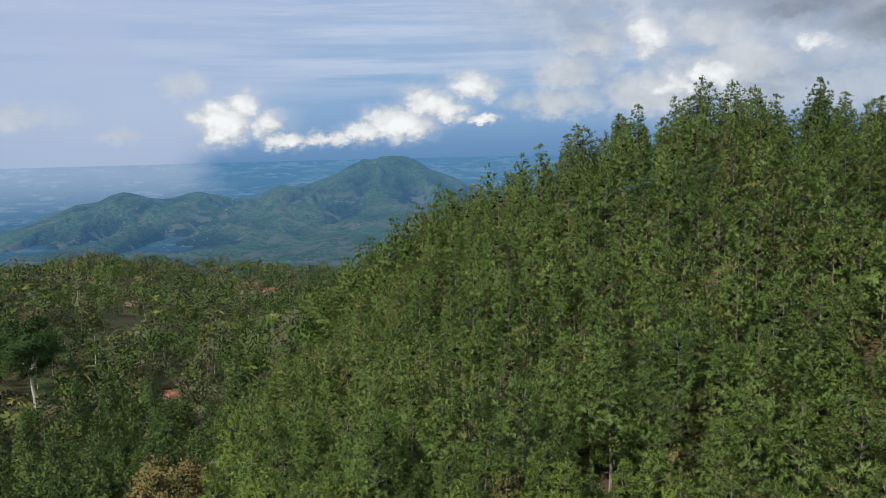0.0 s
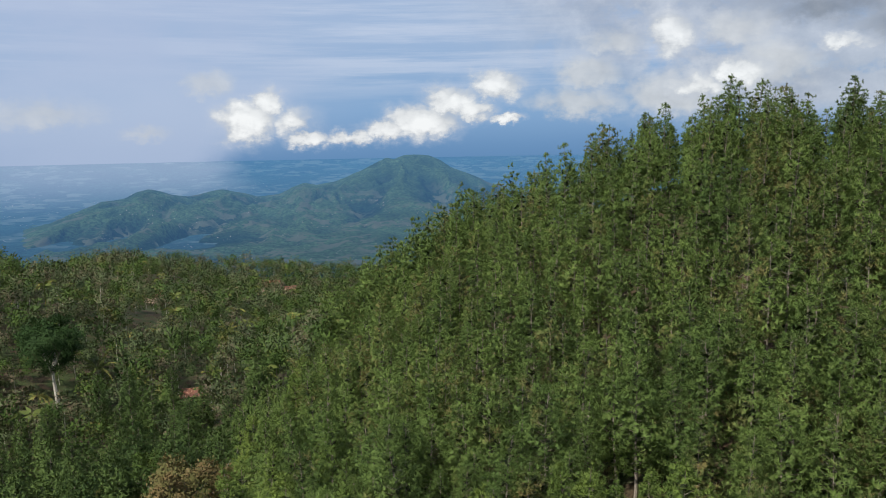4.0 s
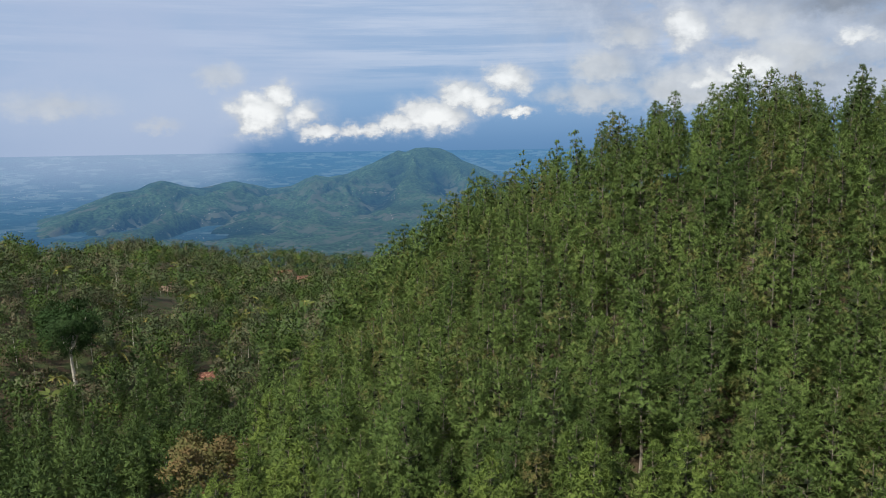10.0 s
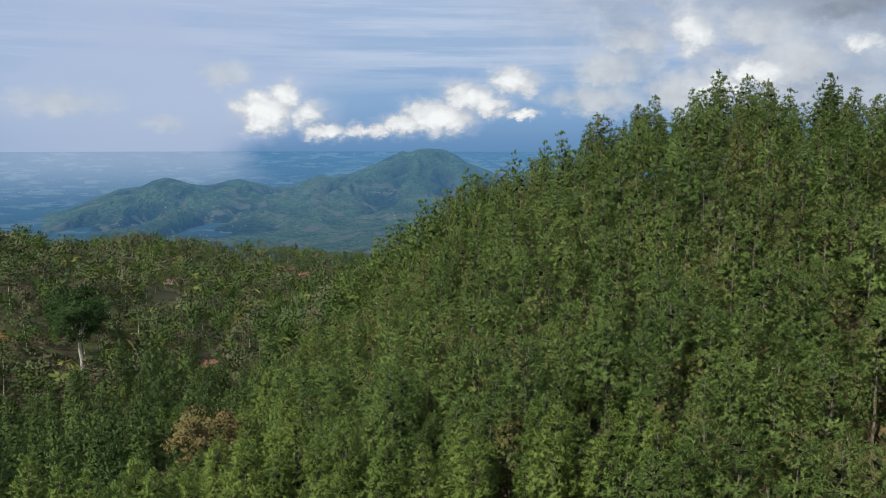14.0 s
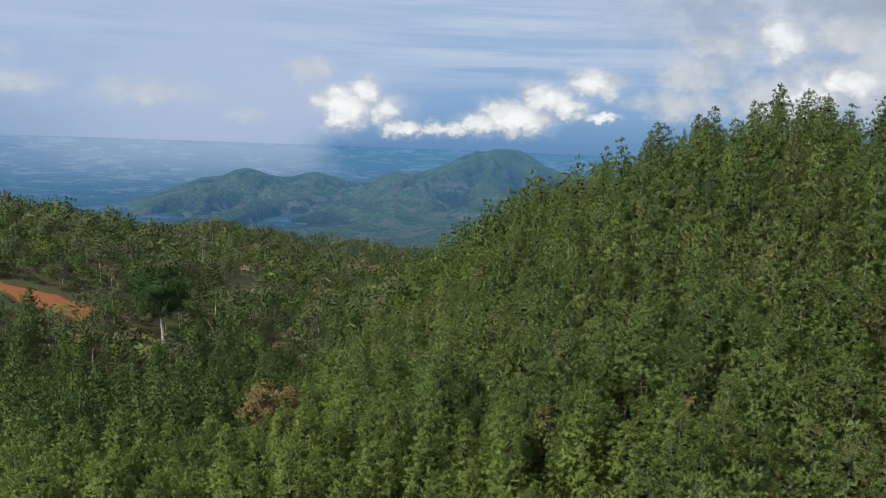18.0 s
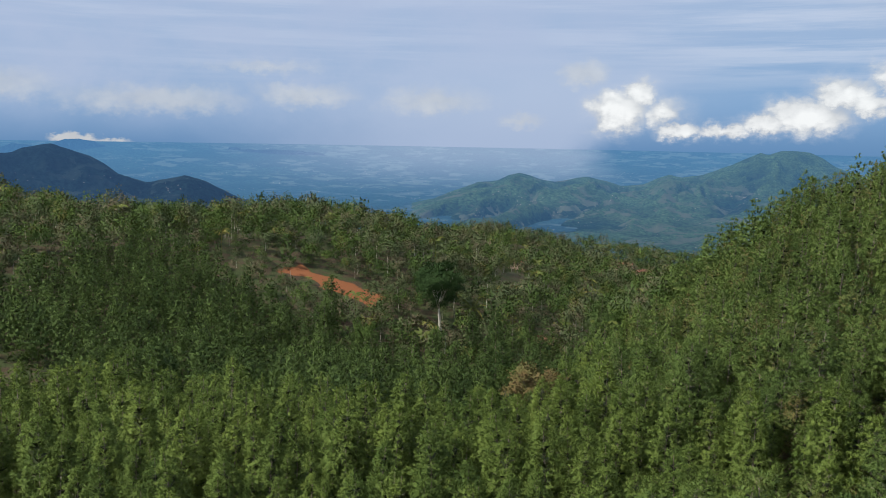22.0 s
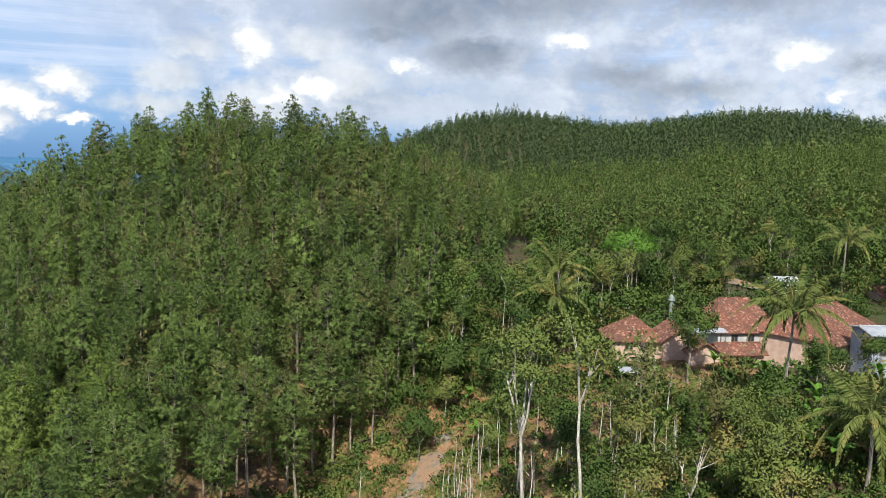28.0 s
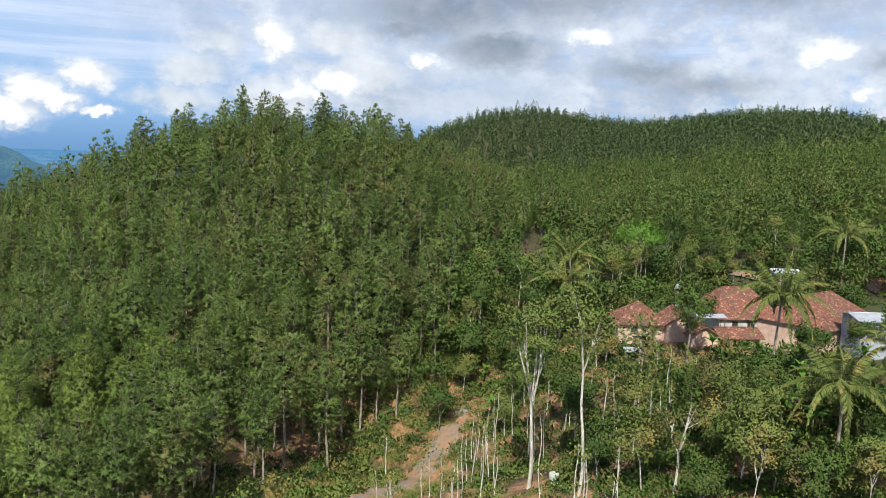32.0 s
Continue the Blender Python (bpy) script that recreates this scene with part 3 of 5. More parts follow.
def mountains(name, label, crest_az, crest_el, crest_d, depth, mat, seed, lo, hi, floor=-195.0, spur=0.55, fine=(260, 110), curve=False):
    """A far range: a crest line given by bearing and elevation, with spurs and gullies that run down towards the viewer."""
    az = np.linspace(lo, hi, fine[0])
    d = np.concatenate([-depth * np.linspace(1, 0, fine[1] - 12) ** 1.25, np.linspace(20, 300, 12)])
    el = np.interp(az, crest_az, crest_el)
    dist = np.interp(az, (-40, -30, -22, 0), (crest_d * 0.58, crest_d * 0.75, crest_d * 0.92, crest_d)) if curve else crest_d + 160 * np.sin(az * 0.35 + seed)
    top = 60 + dist * np.tan(np.radians(el))
    verts, tone = [], []
    for i, u in enumerate(az):
        for w in d:
            x, y = math.sin(radians(u)) * (dist[i] + w), math.cos(radians(u)) * (dist[i] + w)
            fall = math.exp(-abs(w) / (depth * 0.34)) if w < 0 else math.exp(-w / 150)
            grow = min(1.0, abs(w) / (depth * 0.16))
            p = Vector((x / 210.0, y / 480.0, seed))
            p = p + 0.35 * Vector((noise.noise(p * 1.3), noise.noise(p * 1.3 + Vector((5, 2, 1))), 0))
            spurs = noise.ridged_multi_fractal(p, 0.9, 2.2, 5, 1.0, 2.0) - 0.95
            # spur height, stored for the relief shading painted into the hill colour
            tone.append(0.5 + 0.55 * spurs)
            rough = noise.fractal(Vector((x / 60, y / 60, seed + 4)), 1.0, 2.1, 4)
            z = floor + (top[i] - floor) * fall + spur * grow * spurs * 130 * (0.25 + fall ** 0.7) * min(1.0, 0.1 + 2.2 * fall)
            verts.append((x, y, max(floor - 20, min(z, floor + (top[i] - floor) * (0.985 if abs(w) > 40 else 1.0))) + rough * (2.5 + 5 * grow) * min(1.0, 0.3 + fall)))
    n = len(d)
    i, j = np.meshgrid(np.arange(len(az) - 1), np.arange(n - 1), indexing="ij")
    f = np.stack([i * n + j, (i + 1) * n + j, (i + 1) * n + j + 1, i * n + j + 1], -1).reshape(-1, 4)
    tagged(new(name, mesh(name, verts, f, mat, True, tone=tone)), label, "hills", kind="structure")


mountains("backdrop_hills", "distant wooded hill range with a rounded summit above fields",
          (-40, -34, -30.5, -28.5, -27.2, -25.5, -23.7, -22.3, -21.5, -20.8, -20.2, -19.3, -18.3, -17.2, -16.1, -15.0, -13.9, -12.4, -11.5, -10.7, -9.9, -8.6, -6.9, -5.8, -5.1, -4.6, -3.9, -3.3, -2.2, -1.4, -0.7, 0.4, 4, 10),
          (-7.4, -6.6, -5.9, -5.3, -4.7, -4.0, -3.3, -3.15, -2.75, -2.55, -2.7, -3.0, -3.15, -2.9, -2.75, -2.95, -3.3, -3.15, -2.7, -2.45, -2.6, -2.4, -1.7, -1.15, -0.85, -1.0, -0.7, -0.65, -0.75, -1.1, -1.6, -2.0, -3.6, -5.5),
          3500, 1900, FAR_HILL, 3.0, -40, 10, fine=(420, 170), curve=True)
mountains("backdrop_mountain", "mountain tinted dark blue by haze beyond the ridge under low cloud",
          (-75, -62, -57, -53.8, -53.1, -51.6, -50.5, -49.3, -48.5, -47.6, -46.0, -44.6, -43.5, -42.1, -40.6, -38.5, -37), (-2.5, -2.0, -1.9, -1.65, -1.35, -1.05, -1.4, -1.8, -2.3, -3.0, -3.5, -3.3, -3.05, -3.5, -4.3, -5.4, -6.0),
          2700, 900, FAR_HAZE_BLUE, 7.0, -75, -37, fine=(140, 50))
mountains("backdrop_ridge", "thin ridge tinted blue by haze on the edge of the plain",
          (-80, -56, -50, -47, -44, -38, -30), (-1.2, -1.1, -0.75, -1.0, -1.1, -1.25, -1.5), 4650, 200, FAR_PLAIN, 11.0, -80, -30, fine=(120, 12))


# ---- trees ----
def pine_form(seed, height, base, reach, whorl=0.72, boughs=6, tufts=8.0, needles=12, length=0.46, width=0.09, sides=7, inner=70, ragged=0.08, taper=0.62, twigs=14):
    """A pine: a bent, tapered trunk, whorls of upturned boughs, and on each bough round tufts of needles; dead twigs
    below, and dark blades within that paint the crown's inner shade.
    """
    rng = np.random.default_rng(seed)
    zs = np.linspace(-0.6, height - 0.1, 8 if sides > 4 else 4)
    lean = rng.normal(0, 0.35, 2)
    bend = np.stack([lean[0] * (zs / height) ** 2 + 0.12 * np.sin(zs * 0.5 + seed), lean[1] * (zs / height) ** 2 + 0.12 * np.cos(zs * 0.4 + seed), zs], 1)
    radii = np.where(zs < base + 1.5, 0.19 - 0.005 * zs, 0.13 * (1 - zs / (height + 0.5)) + 0.02)
    trunk = [tube(bend, radii, max(3, sides))]

    def stem(z):
        return np.array([np.interp(z, zs, bend[:, 0]), np.interp(z, zs, bend[:, 1]), z])

    def envelope(t):
        return reach * (1 - t) ** taper * np.minimum(1.0, 0.6 + 1.9 * t)

    arms, tips = [], []
    if sides > 4:
        for k in range(twigs):
            a, zz = rng.uniform(0, 6.28), rng.uniform(base * 0.45, base + 2.5)
            arms.append(stem(zz)), tips.append(stem(zz) + np.array([math.cos(a), math.sin(a), 0.15]) * rng.uniform(0.7, 2.2))
    lump = rng.uniform(0.72, 1.22, 7)
    c, core, out = [], [], []
    z, swing = base, rng.uniform(0, 6)
    while z < height - 0.5:
        t = (z - base) / (height - base)
        r = float(envelope(t))
        swing += 2.4
        count = max(3, int(round(boughs * (0.55 + 0.45 * r / reach))))
        for k in range(count):
            if rng.random() < ragged:
                continue
            a = swing + 2 * math.pi * (k + rng.uniform(-0.3, 0.3)) / count
            rr = r * rng.uniform(0.72, 1.16) * np.interp((a % 6.2832) / 6.2832 * 7, range(8), (*lump, lump[0]))
            axis, side = np.array([math.cos(a), math.sin(a), 0.0]), np.array([-math.sin(a), math.cos(a), 0.0])
            foot = stem(z + rng.uniform(-0.2, 0.2))
            rise = (0.12 + 0.75 * t) * rr
            arms.append(foot), tips.append(foot + axis * rr * 0.9 + (0, 0, rise * 0.9))
            # tufts gather in rounded clumps along the outer bough
            clumps = (1.0,) if rr < 1.1 else (1.0, 0.62) if rr < 2.6 else (1.0, 0.72, 0.44)
            for s in range(max(3, int(round(tufts * (0.35 + 0.65 * rr / reach))))):
                q = clumps[s % len(clumps)]
                knot = foot + axis * rr * q + side * math.sin(7.0 * q + a) * 0.16 * rr + (0, 0, rise * q * (0.4 + 0.6 * q) + 0.1)
                ball = unit(rng.normal(size=3)) * rng.uniform(0.5, 1.0) * (0.36 + 0.17 * rr)
                ball = ball * (1.0, 1.0, 0.72)
                c.append(knot + ball), core.append(knot - (0, 0, 0.12))
                out.append(axis * 0.4 + (0, 0, 0.5 + 0.6 * t) + ball * 0.8)
        z += whorl * rng.uniform(0.8, 1.2)
    for s in range(4):
        c.append(stem(height - 0.1) + (0.04 * s, 0, 0.24 * s - 0.55)), core.append(stem(height - 1.2)), out.append((0, 0, 1.7))
    if sides > 3:
        arms, tips = np.array(arms), np.array(tips)
        ln = np.linalg.norm(tips - arms, axis=1)
        trunk.append(blades(arms, (tips - arms) / ln[:, None], ln, 0.05, rng))
    c, core, out = np.array(c), np.array(core), np.array(out, float)
    size = rng.uniform(0.75, 1.25, len(c)) * np.interp(c[:, 2], (base, height * 0.75, height), (1.08, 1.0, 0.72))
    c, core, out, size = (np.repeat(k, needles, 0) for k in (c, core, out, size))
    d = unit(unit(rng.normal(size=c.shape)) * 0.95 + out * 0.75)
    foot = c + d * (0.10 * length * size)[:, None]
    way = unit(d + rng.normal(size=d.shape) * 0.18)
    crown = blades(foot, way, length * size * rng.uniform(0.75, 1.25, len(c)), width * size, rng)
    # inner blades in a near-black needle green, which paints the shade within the crown
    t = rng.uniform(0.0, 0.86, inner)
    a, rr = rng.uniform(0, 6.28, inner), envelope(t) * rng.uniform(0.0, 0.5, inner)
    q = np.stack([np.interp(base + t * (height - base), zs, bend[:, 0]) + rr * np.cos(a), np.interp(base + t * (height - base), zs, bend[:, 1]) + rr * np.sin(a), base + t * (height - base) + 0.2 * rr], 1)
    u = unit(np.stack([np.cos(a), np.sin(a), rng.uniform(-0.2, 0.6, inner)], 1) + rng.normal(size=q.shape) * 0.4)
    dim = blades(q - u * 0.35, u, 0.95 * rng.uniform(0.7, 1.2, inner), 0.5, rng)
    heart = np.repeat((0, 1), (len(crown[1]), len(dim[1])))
    v, f, n = puffed(merged([crown, dim]), (0, 0, base + 0.32 * (height - base)), 0.2)
    k = 3 * len(c)
    n[:k] = unit(0.8 * n[:k] + 0.6 * np.repeat(unit(c - core + 0.12 * d), 3, 0) + 0.22 * np.repeat(d, 3, 0))
    return merged(trunk), (v, f, n, heart)


def broad_form(seed, height, fork, reach, clumps, per, size, sides=6, flat=0.75, limbs=5, stem=0.17, open_low=0.0, own=0.7):
    """A broad-leaved tree: stem, limbs that fork once, and a crown of leaf clumps with gaps."""
    rng = np.random.default_rng(seed)
    zs = np.linspace(-0.5, fork, 5)
    bend = np.stack([0.25 * np.sin(zs * 0.45 + seed), 0.25 * np.cos(zs * 0.37 + seed) - 0.25, zs], 1)
    wood = [tube(bend, stem * (1 - 0.45 * np.linspace(0, 1, 5)), sides)]
    ends = []
    for k in range(limbs):
        a = 2 * math.pi * k / limbs + rng.uniform(-0.5, 0.5)
        ln = (height - fork) * rng.uniform(0.62, 0.98)
        out = np.array([math.cos(a), math.sin(a), 0]) * reach * rng.uniform(0.45, 0.95)
        p0 = bend[-1]
        p1 = p0 + out * 0.45 + (0, 0, ln * 0.5) + rng.normal(0, 0.15, 3)
        p2 = p0 + out + (0, 0, ln) + rng.normal(0, 0.2, 3)
        wood.append(tube([p0, (p0 + p1) / 2 + rng.normal(0, 0.1, 3), p1, p2], np.array([0.55, 0.45, 0.33, 0.1]) * stem, max(4, sides - 2)))
        for s in range(2):
            q = p1 + rng.normal(0, 0.26, 3) * (reach, reach, 0.8) + (0, 0, ln * 0.35)
            wood.append(tube([p1, (p1 + q) / 2 + rng.normal(0, 0.1, 3), q], np.array([0.3, 0.2, 0.07]) * stem, 4))
            ends.append(q)
        ends += [p2, (p1 + p2) / 2]
    ends = np.array(ends)
    mid = np.array([bend[-1][0], bend[-1][1], fork + (height - fork) * 0.55])
    spots = []
    while len(spots) < clumps:
        if rng.random() < 0.6:
            c = ends[rng.integers(len(ends))] + rng.normal(0, 0.32, 3) * (reach * 0.5, reach * 0.5, 0.6)
        else:
            d = unit(rng.normal(size=3)) * rng.uniform(0.55, 1.0)
            c = mid + d * (reach, reach, (height - fork) * flat * 0.62)
        if c[2] > fork * (0.75 + open_low):
            spots.append(c)
    c = np.repeat(np.array(spots), per, 0)
    off = rng.normal(size=c.shape) * size * 1.15
    w = unit(off + (0, 0, 0.25 * size))
    crown = leaves(c + off * 0.8, unit(w + rng.normal(size=w.shape) * 0.6), size * rng.uniform(0.7, 1.3, len(c)), size * 0.62, rng)
    return merged(wood), puffed(crown, mid - (0, 0, 0.25 * (height - fork)), own) + (None,)


def plant(name, forms, mats, x, y, turn, size, label, category, group="", sink=0.0):
    """A tree as a thing of its own: trunk and crown under an empty at its foot."""
    ob = stand(name, x, y, float(land(x, y)) - sink, turn, size)
    part("trunk", forms[0], ob)
    part("crown", forms[1], ob)
    return tagged(ob, label, category, group)


def scatter(name, label, category, forms, spots, mat, rng):
    """Many trees too far off to count, as one object."""
    vs, fs, ns, n = [], [], [], 0
    forms = [g if len(g) > 2 else (g[0], g[1], np.zeros_like(g[0]), None) for g in forms]
    hs, tone = [], []
    zs = land(*np.array(spots)[:, :2].T)
    for i, (x, y, s) in enumerate(spots):
        v, f, nv, hv = forms[int(rng.integers(len(forms)))]
        a = rng.uniform(0, 2 * math.pi)
        c, d = math.cos(a) * s, math.sin(a) * s
        w = np.empty_like(v)
        w[:, 0], w[:, 1], w[:, 2] = v[:, 0] * c - v[:, 1] * d + x, v[:, 0] * d + v[:, 1] * c + y, v[:, 2] * s * rng.uniform(0.9, 1.12)
        w[:, 2] += zs[i]
        u = np.stack([nv[:, 0] * c - nv[:, 1] * d, nv[:, 0] * d + nv[:, 1] * c, nv[:, 2] * s], 1)
        ns.append(u), hs.append(hv), tone.append(np.full(len(v), (i * 0.6180339) % 1.0))
        vs.append(w), fs.append(f + n)
        n += len(v)
    return tagged(new(name, mesh(name, np.concatenate(vs), np.concatenate(fs), mat, False, None if not ns[0].any() else unit(np.concatenate(ns)), None if hs[0] is None else np.concatenate(hs), np.concatenate(tone))), label, category, kind="stuff")


def edge(x, y):
    """Metres from the dirt road into the pine stand."""
    return -0.67 * (x - 44) + 0.74 * (y - 46)


def grid(lo, hi, step, rng, jitter=0.36):
    xs, ys = np.meshgrid(np.arange(lo[0], hi[0], step), np.arange(lo[1], hi[1], step * 0.9))
    xs = xs + (np.arange(len(xs)) % 2)[:, None] * step * 0.5
    p = np.stack([xs.ravel(), ys.ravel()], 1)
    return p + rng.uniform(-jitter, jitter, p.shape) * step


rng = np.random.default_rng(5)


def in_stand(x, y):
    """Where the pine plantation stands, near side."""
    if edge(x, y) < (15.5 if x < 60 else 10.5):
        return False
    if x > 66 and y < (84 if x < 138 else 100) + 0.06 * (x - 66):
        return False
    if x < -40 and y > 96 + 0.5 * (x + 40) * -0.1:
        return False
    if math.hypot(x + 42.5, y - 121) < 9.5 or math.hypot(x - 14, y - 64) < 3.8:
        return False
    return True


stand_spots = [(x, y) for x, y in grid((-135, 34), (165, 190), 4.95, rng) if in_stand(x, y) and (x > 55 or noise.noise(Vector((x * 0.045, y * 0.045, 2.0))) > -0.62)]
# past the crest nothing shows but the tops
stand_spots = [(x, y) for x, y in stand_spots if y < 178 + (18 if x < 15 else 0) and rng.random() < 0.96]
# the front row along the road's bank
front = ((40.8, 74.4), (46.8, 73.2), (50.0, 73.4), (56.4, 74.0), (63.6, 75.5), (35.2, 69.6), (44.0, 76.5), (53.3, 75.0), (60.0, 78.0), (30.0, 66.0))
stand_spots = [p for p in stand_spots if all(math.hypot(p[0] - a, p[1] - b) > 3.0 for a, b in front)] + list(front)
stand_spots.sort(key=lambda p: math.hypot(p[0] - 12, p[1] + 30))


def kind_of(x, y):
    """0: bare-trunked pine at the stand's edge, 1: hillside pine, 2: pale young pine."""
    if edge(x, y) < 29 and -8 < x < 74:
        return 0
    return 2 if y < 82 and x < 24 or (x < -20 and y < 100) else 1


pine_meshes = []
PINE_SIZES = ((17.2, 7.0, 3.3), (16.2, 6.4, 3.5), (17.8, 7.8, 3.1), (14.8, 3.2, 3.6), (15.6, 3.8, 3.8), (15.0, 2.8, 3.4), (16.2, 3.6, 3.4), (14.4, 1.4, 3.1), (15.4, 1.8, 3.0), (13.8, 1.2, 2.9), (16.0, 2.0, 2.8))
for k, (tall, low, wide) in enumerate(PINE_SIZES):
    t, c = pine_form(20 + k, tall, low, wide, 0.80, 7, 11.0 if k > 2 else 9.5, 13, ragged=0.05 if k > 2 else 0.14, taper=0.56 if k < 7 else 0.74)
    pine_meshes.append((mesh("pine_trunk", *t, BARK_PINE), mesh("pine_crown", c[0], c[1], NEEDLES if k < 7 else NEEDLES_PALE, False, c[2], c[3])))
PINE_LABELS = ("tall pine with a bare pale trunk at the plantation edge", "plantation pine with a full tufted dark green crown", "young pale green pine with a dense conical tufted crown")
PINE_KINDS = ((0, 3), (3, 7), (7, 11))
firsts = {}
for x, y in stand_spots[:300]:
    kind = kind_of(x, y)
    k = int(rng.integers(*PINE_KINDS[kind]))
    m = pose(x, y, float(land(x, y)) - 0.2, rng.normal(0, 1.2), rng.normal(0, 1.2), rng.uniform(0, 360))
    s = rng.uniform(0.64, 1.12)
    if k not in firsts:
        firsts[k] = plant("pine_tree", pine_meshes[k], None, x, y, 0, s, PINE_LABELS[kind], "pine tree", "pines of the plantation")
    else:
        copy_thing(firsts[k], m).scale = (s, s, s)

for i, (x, y) in enumerate(((-34.6, 129.1), (-28.4, 135.5), (-18.4, 82.1), (-16.9, 100.6), (-24.3, 98.5), (-31, 110), (-33, 164))):
    plant("pine_tree", pine_meshes[(10, 8, 7)[i % 3]], None, x, y, 50 * i, 1.1 + 0.04 * (i % 3), "tall conical pine at the western edge of the plantation", "pine tree", "pines of the plantation")

mid_edge = [pine_form(36 + k, 16.6 + 0.5 * k, 6.8, 3.2, 1.0, 6, 7.5, 10, 0.58, 0.135, 5, 40) for k in range(2)]
mid_old = [pine_form(40 + k, 14.6 + 0.8 * k, 3.2, 3.8 - 0.15 * k, 1.0, 6, 8.0, 10, 0.58, 0.135, 4, 40, taper=0.54 + 0.04 * k) for k in range(5)]
mid_young = [pine_form(50 + k, 13.6 + 0.7 * k, 1.6, 3.1, 1.0, 6, 8.0, 10, 0.58, 0.135, 4, 40, taper=0.74) for k in range(3)]
rest = [(x, y, rng.uniform(0.60, 1.02)) for x, y in stand_spots[300:]]
for kind, forms, mat, name, label in ((0, mid_edge, NEEDLES, "edge_pines", "bare-trunked pines along the edge of the plantation"),
                                      (1, mid_old, NEEDLES, "pine_stand", "dense plantation pines covering the hillside"),
                                      (2, mid_young, NEEDLES_PALE, "young_pine_stand", "pale young pines at the foot of the slope")):
    some = [q for q in rest if kind_of(q[0], q[1]) == kind]
    if some:
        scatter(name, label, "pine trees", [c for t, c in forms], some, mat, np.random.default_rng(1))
        scatter(name + "_trunks", "grey-brown trunks of the pines", "tree trunks", [t for t, c in forms], some, BARK_PINE, np.random.default_rng(1))

# emergent tops on the crest
tops = []
for k in range(3):
    t, c = pine_form(60 + k, 18.0, 5, 2.9, 0.8, 6, 6.0, 10, 0.5, 0.13, 6, 30, 0.2, 0.85)
    tops.append((mesh("pine_trunk", *t, BARK_PINE), mesh("pine_crown", c[0], c[1], NEEDLES, False, c[2], c[3])))
crest = ((54, 142, 1.0), (50, 143, 0.96), (34, 163, 1.0), (31, 160, 0.9), (15, 157, 0.95), (26, 156, 0.92), (78, 140, 0.96), (75, 143, 0.92), (66, 146, 0.93), (86, 141, 0.94))
for i, (x, y, s) in enumerate(crest):
    plant("pine_tree", tops[i % 3], None, x, y, 40 * i, 0.86 * s, "tall pine with an open ragged top standing out on the crest", "pine tree", "emergent pines on the crest")

low_pine = [pine_form(70 + k, 14 + k, 2.0, 3.2, 1.3, 5, 4.2, 6, 0.8, 0.28, 3, 24, taper=0.55) for k in range(5)]


def cone_form(seed, height, reach, count, length, width):
    """A pine seen from far off: a ragged cone of needle sprays."""
    q = np.random.default_rng(seed)
    t = 1 - np.sqrt(q.uniform(0.003, 1, count))
    a = q.uniform(0, 6.2832, count)
    r = reach * (1 - t) ** 0.55 * q.uniform(0.55, 1.05, count) * (1 + 0.25 * np.sin(3 * a + seed))
    p = np.stack([r * np.cos(a), r * np.sin(a), height * (0.12 + 0.86 * t)], 1)
    w = unit(np.stack([np.cos(a), np.sin(a), 0.5 + t], 1) + q.normal(size=p.shape) * 0.45)
    return (None, puffed(blades(p - w * length * 0.4, w, length * q.uniform(0.7, 1.3, count), width, q), (0, 0, height * 0.3), 0.6) + (None,))


tiny_pine = [cone_form(80 + k, 12.5 + 1.2 * k, 3.0, 110, 1.5, 0.75) for k in range(4)]


def slope_spots(lo, hi, step, keep, seed, small=0.8, large=1.15):
    r = np.random.default_rng(seed)
    return [(x, y, r.uniform(small, large)) for x, y in grid(lo, hi, step, r) if keep(x, y)]


behind = slope_spots((66, 96), (330, 330), 5.4, lambda x, y: y > (92 if x < 138 else 104) + 0.06 * (x - 66) and not (x < 165 and y < 190) and
                     math.hypot(x, y) < 380 and not (abs(x - 154) < 4 and y < 125) and not (x < 150 and y > 200), 11)
scatter("pine_slope", "pine forest on the slope behind the village", "pine trees", [c for t, c in low_pine], behind, NEEDLES, np.random.default_rng(3))
shoulder = slope_spots((-70, 176), (20, 300), 5.0, lambda x, y: x > -22 - 0.38 * (y - 185) and y > (176 if x < -5 else 196), 16, 0.75, 1.1)
scatter("pine_shoulder", "plantation pines on the western shoulder of the hill", "pine trees", [c for t, c in low_pine], shoulder, NEEDLES, np.random.default_rng(17))
ridge = slope_spots((150, 150), (600, 600), 5.0, lambda x, y: 380 <= math.hypot(x, y) < 640 and 0.42 * y < x < 1.7 * y, 12, 0.5, 0.8)
scatter("pine_ridge", "pine forest along the far ridge", "pine trees", [c for t, c in tiny_pine], ridge, NEEDLES_FAR_HAZE, np.random.default_rng(4))

# tall pines that stand out singly on the valley side
lone = ((-108, 194), (-99, 190), (-85, 204), (-68, 192), (-61, 186), (-53, 181), (-46, 176), (-50, 196), (-124, 186), (-131, 178), (-118, 204), (-80, 184), (-140, 196), (-64, 176), (-96.6, 212), (-90.7, 217), (-86, 214), (-74.8, 206.6), (-79, 203), (-56.9, 164.5), (-89.7, 153.6), (-88.6, 168), (-96.2, 155.5), (-69.5, 141.2), (-76, 146), (-104, 160), (-62, 152))
# the valley to the west: dark pines, then mixed woods up the far ridge
west = slope_spots((-215, 60), (-38, 190), 5.2, lambda x, y: not in_stand(x, y) and (x < -60 or y > 98) and math.hypot(x + 89, y - 174) > 7 and
                    edge(x, y) > 16 and not (x > -60 and y > 150) and math.hypot(x + 42.5, y - 121) > 10 and all(math.hypot(x - a, y - b) > 5.0 for a, b in lone), 13, 0.55, 1.05)
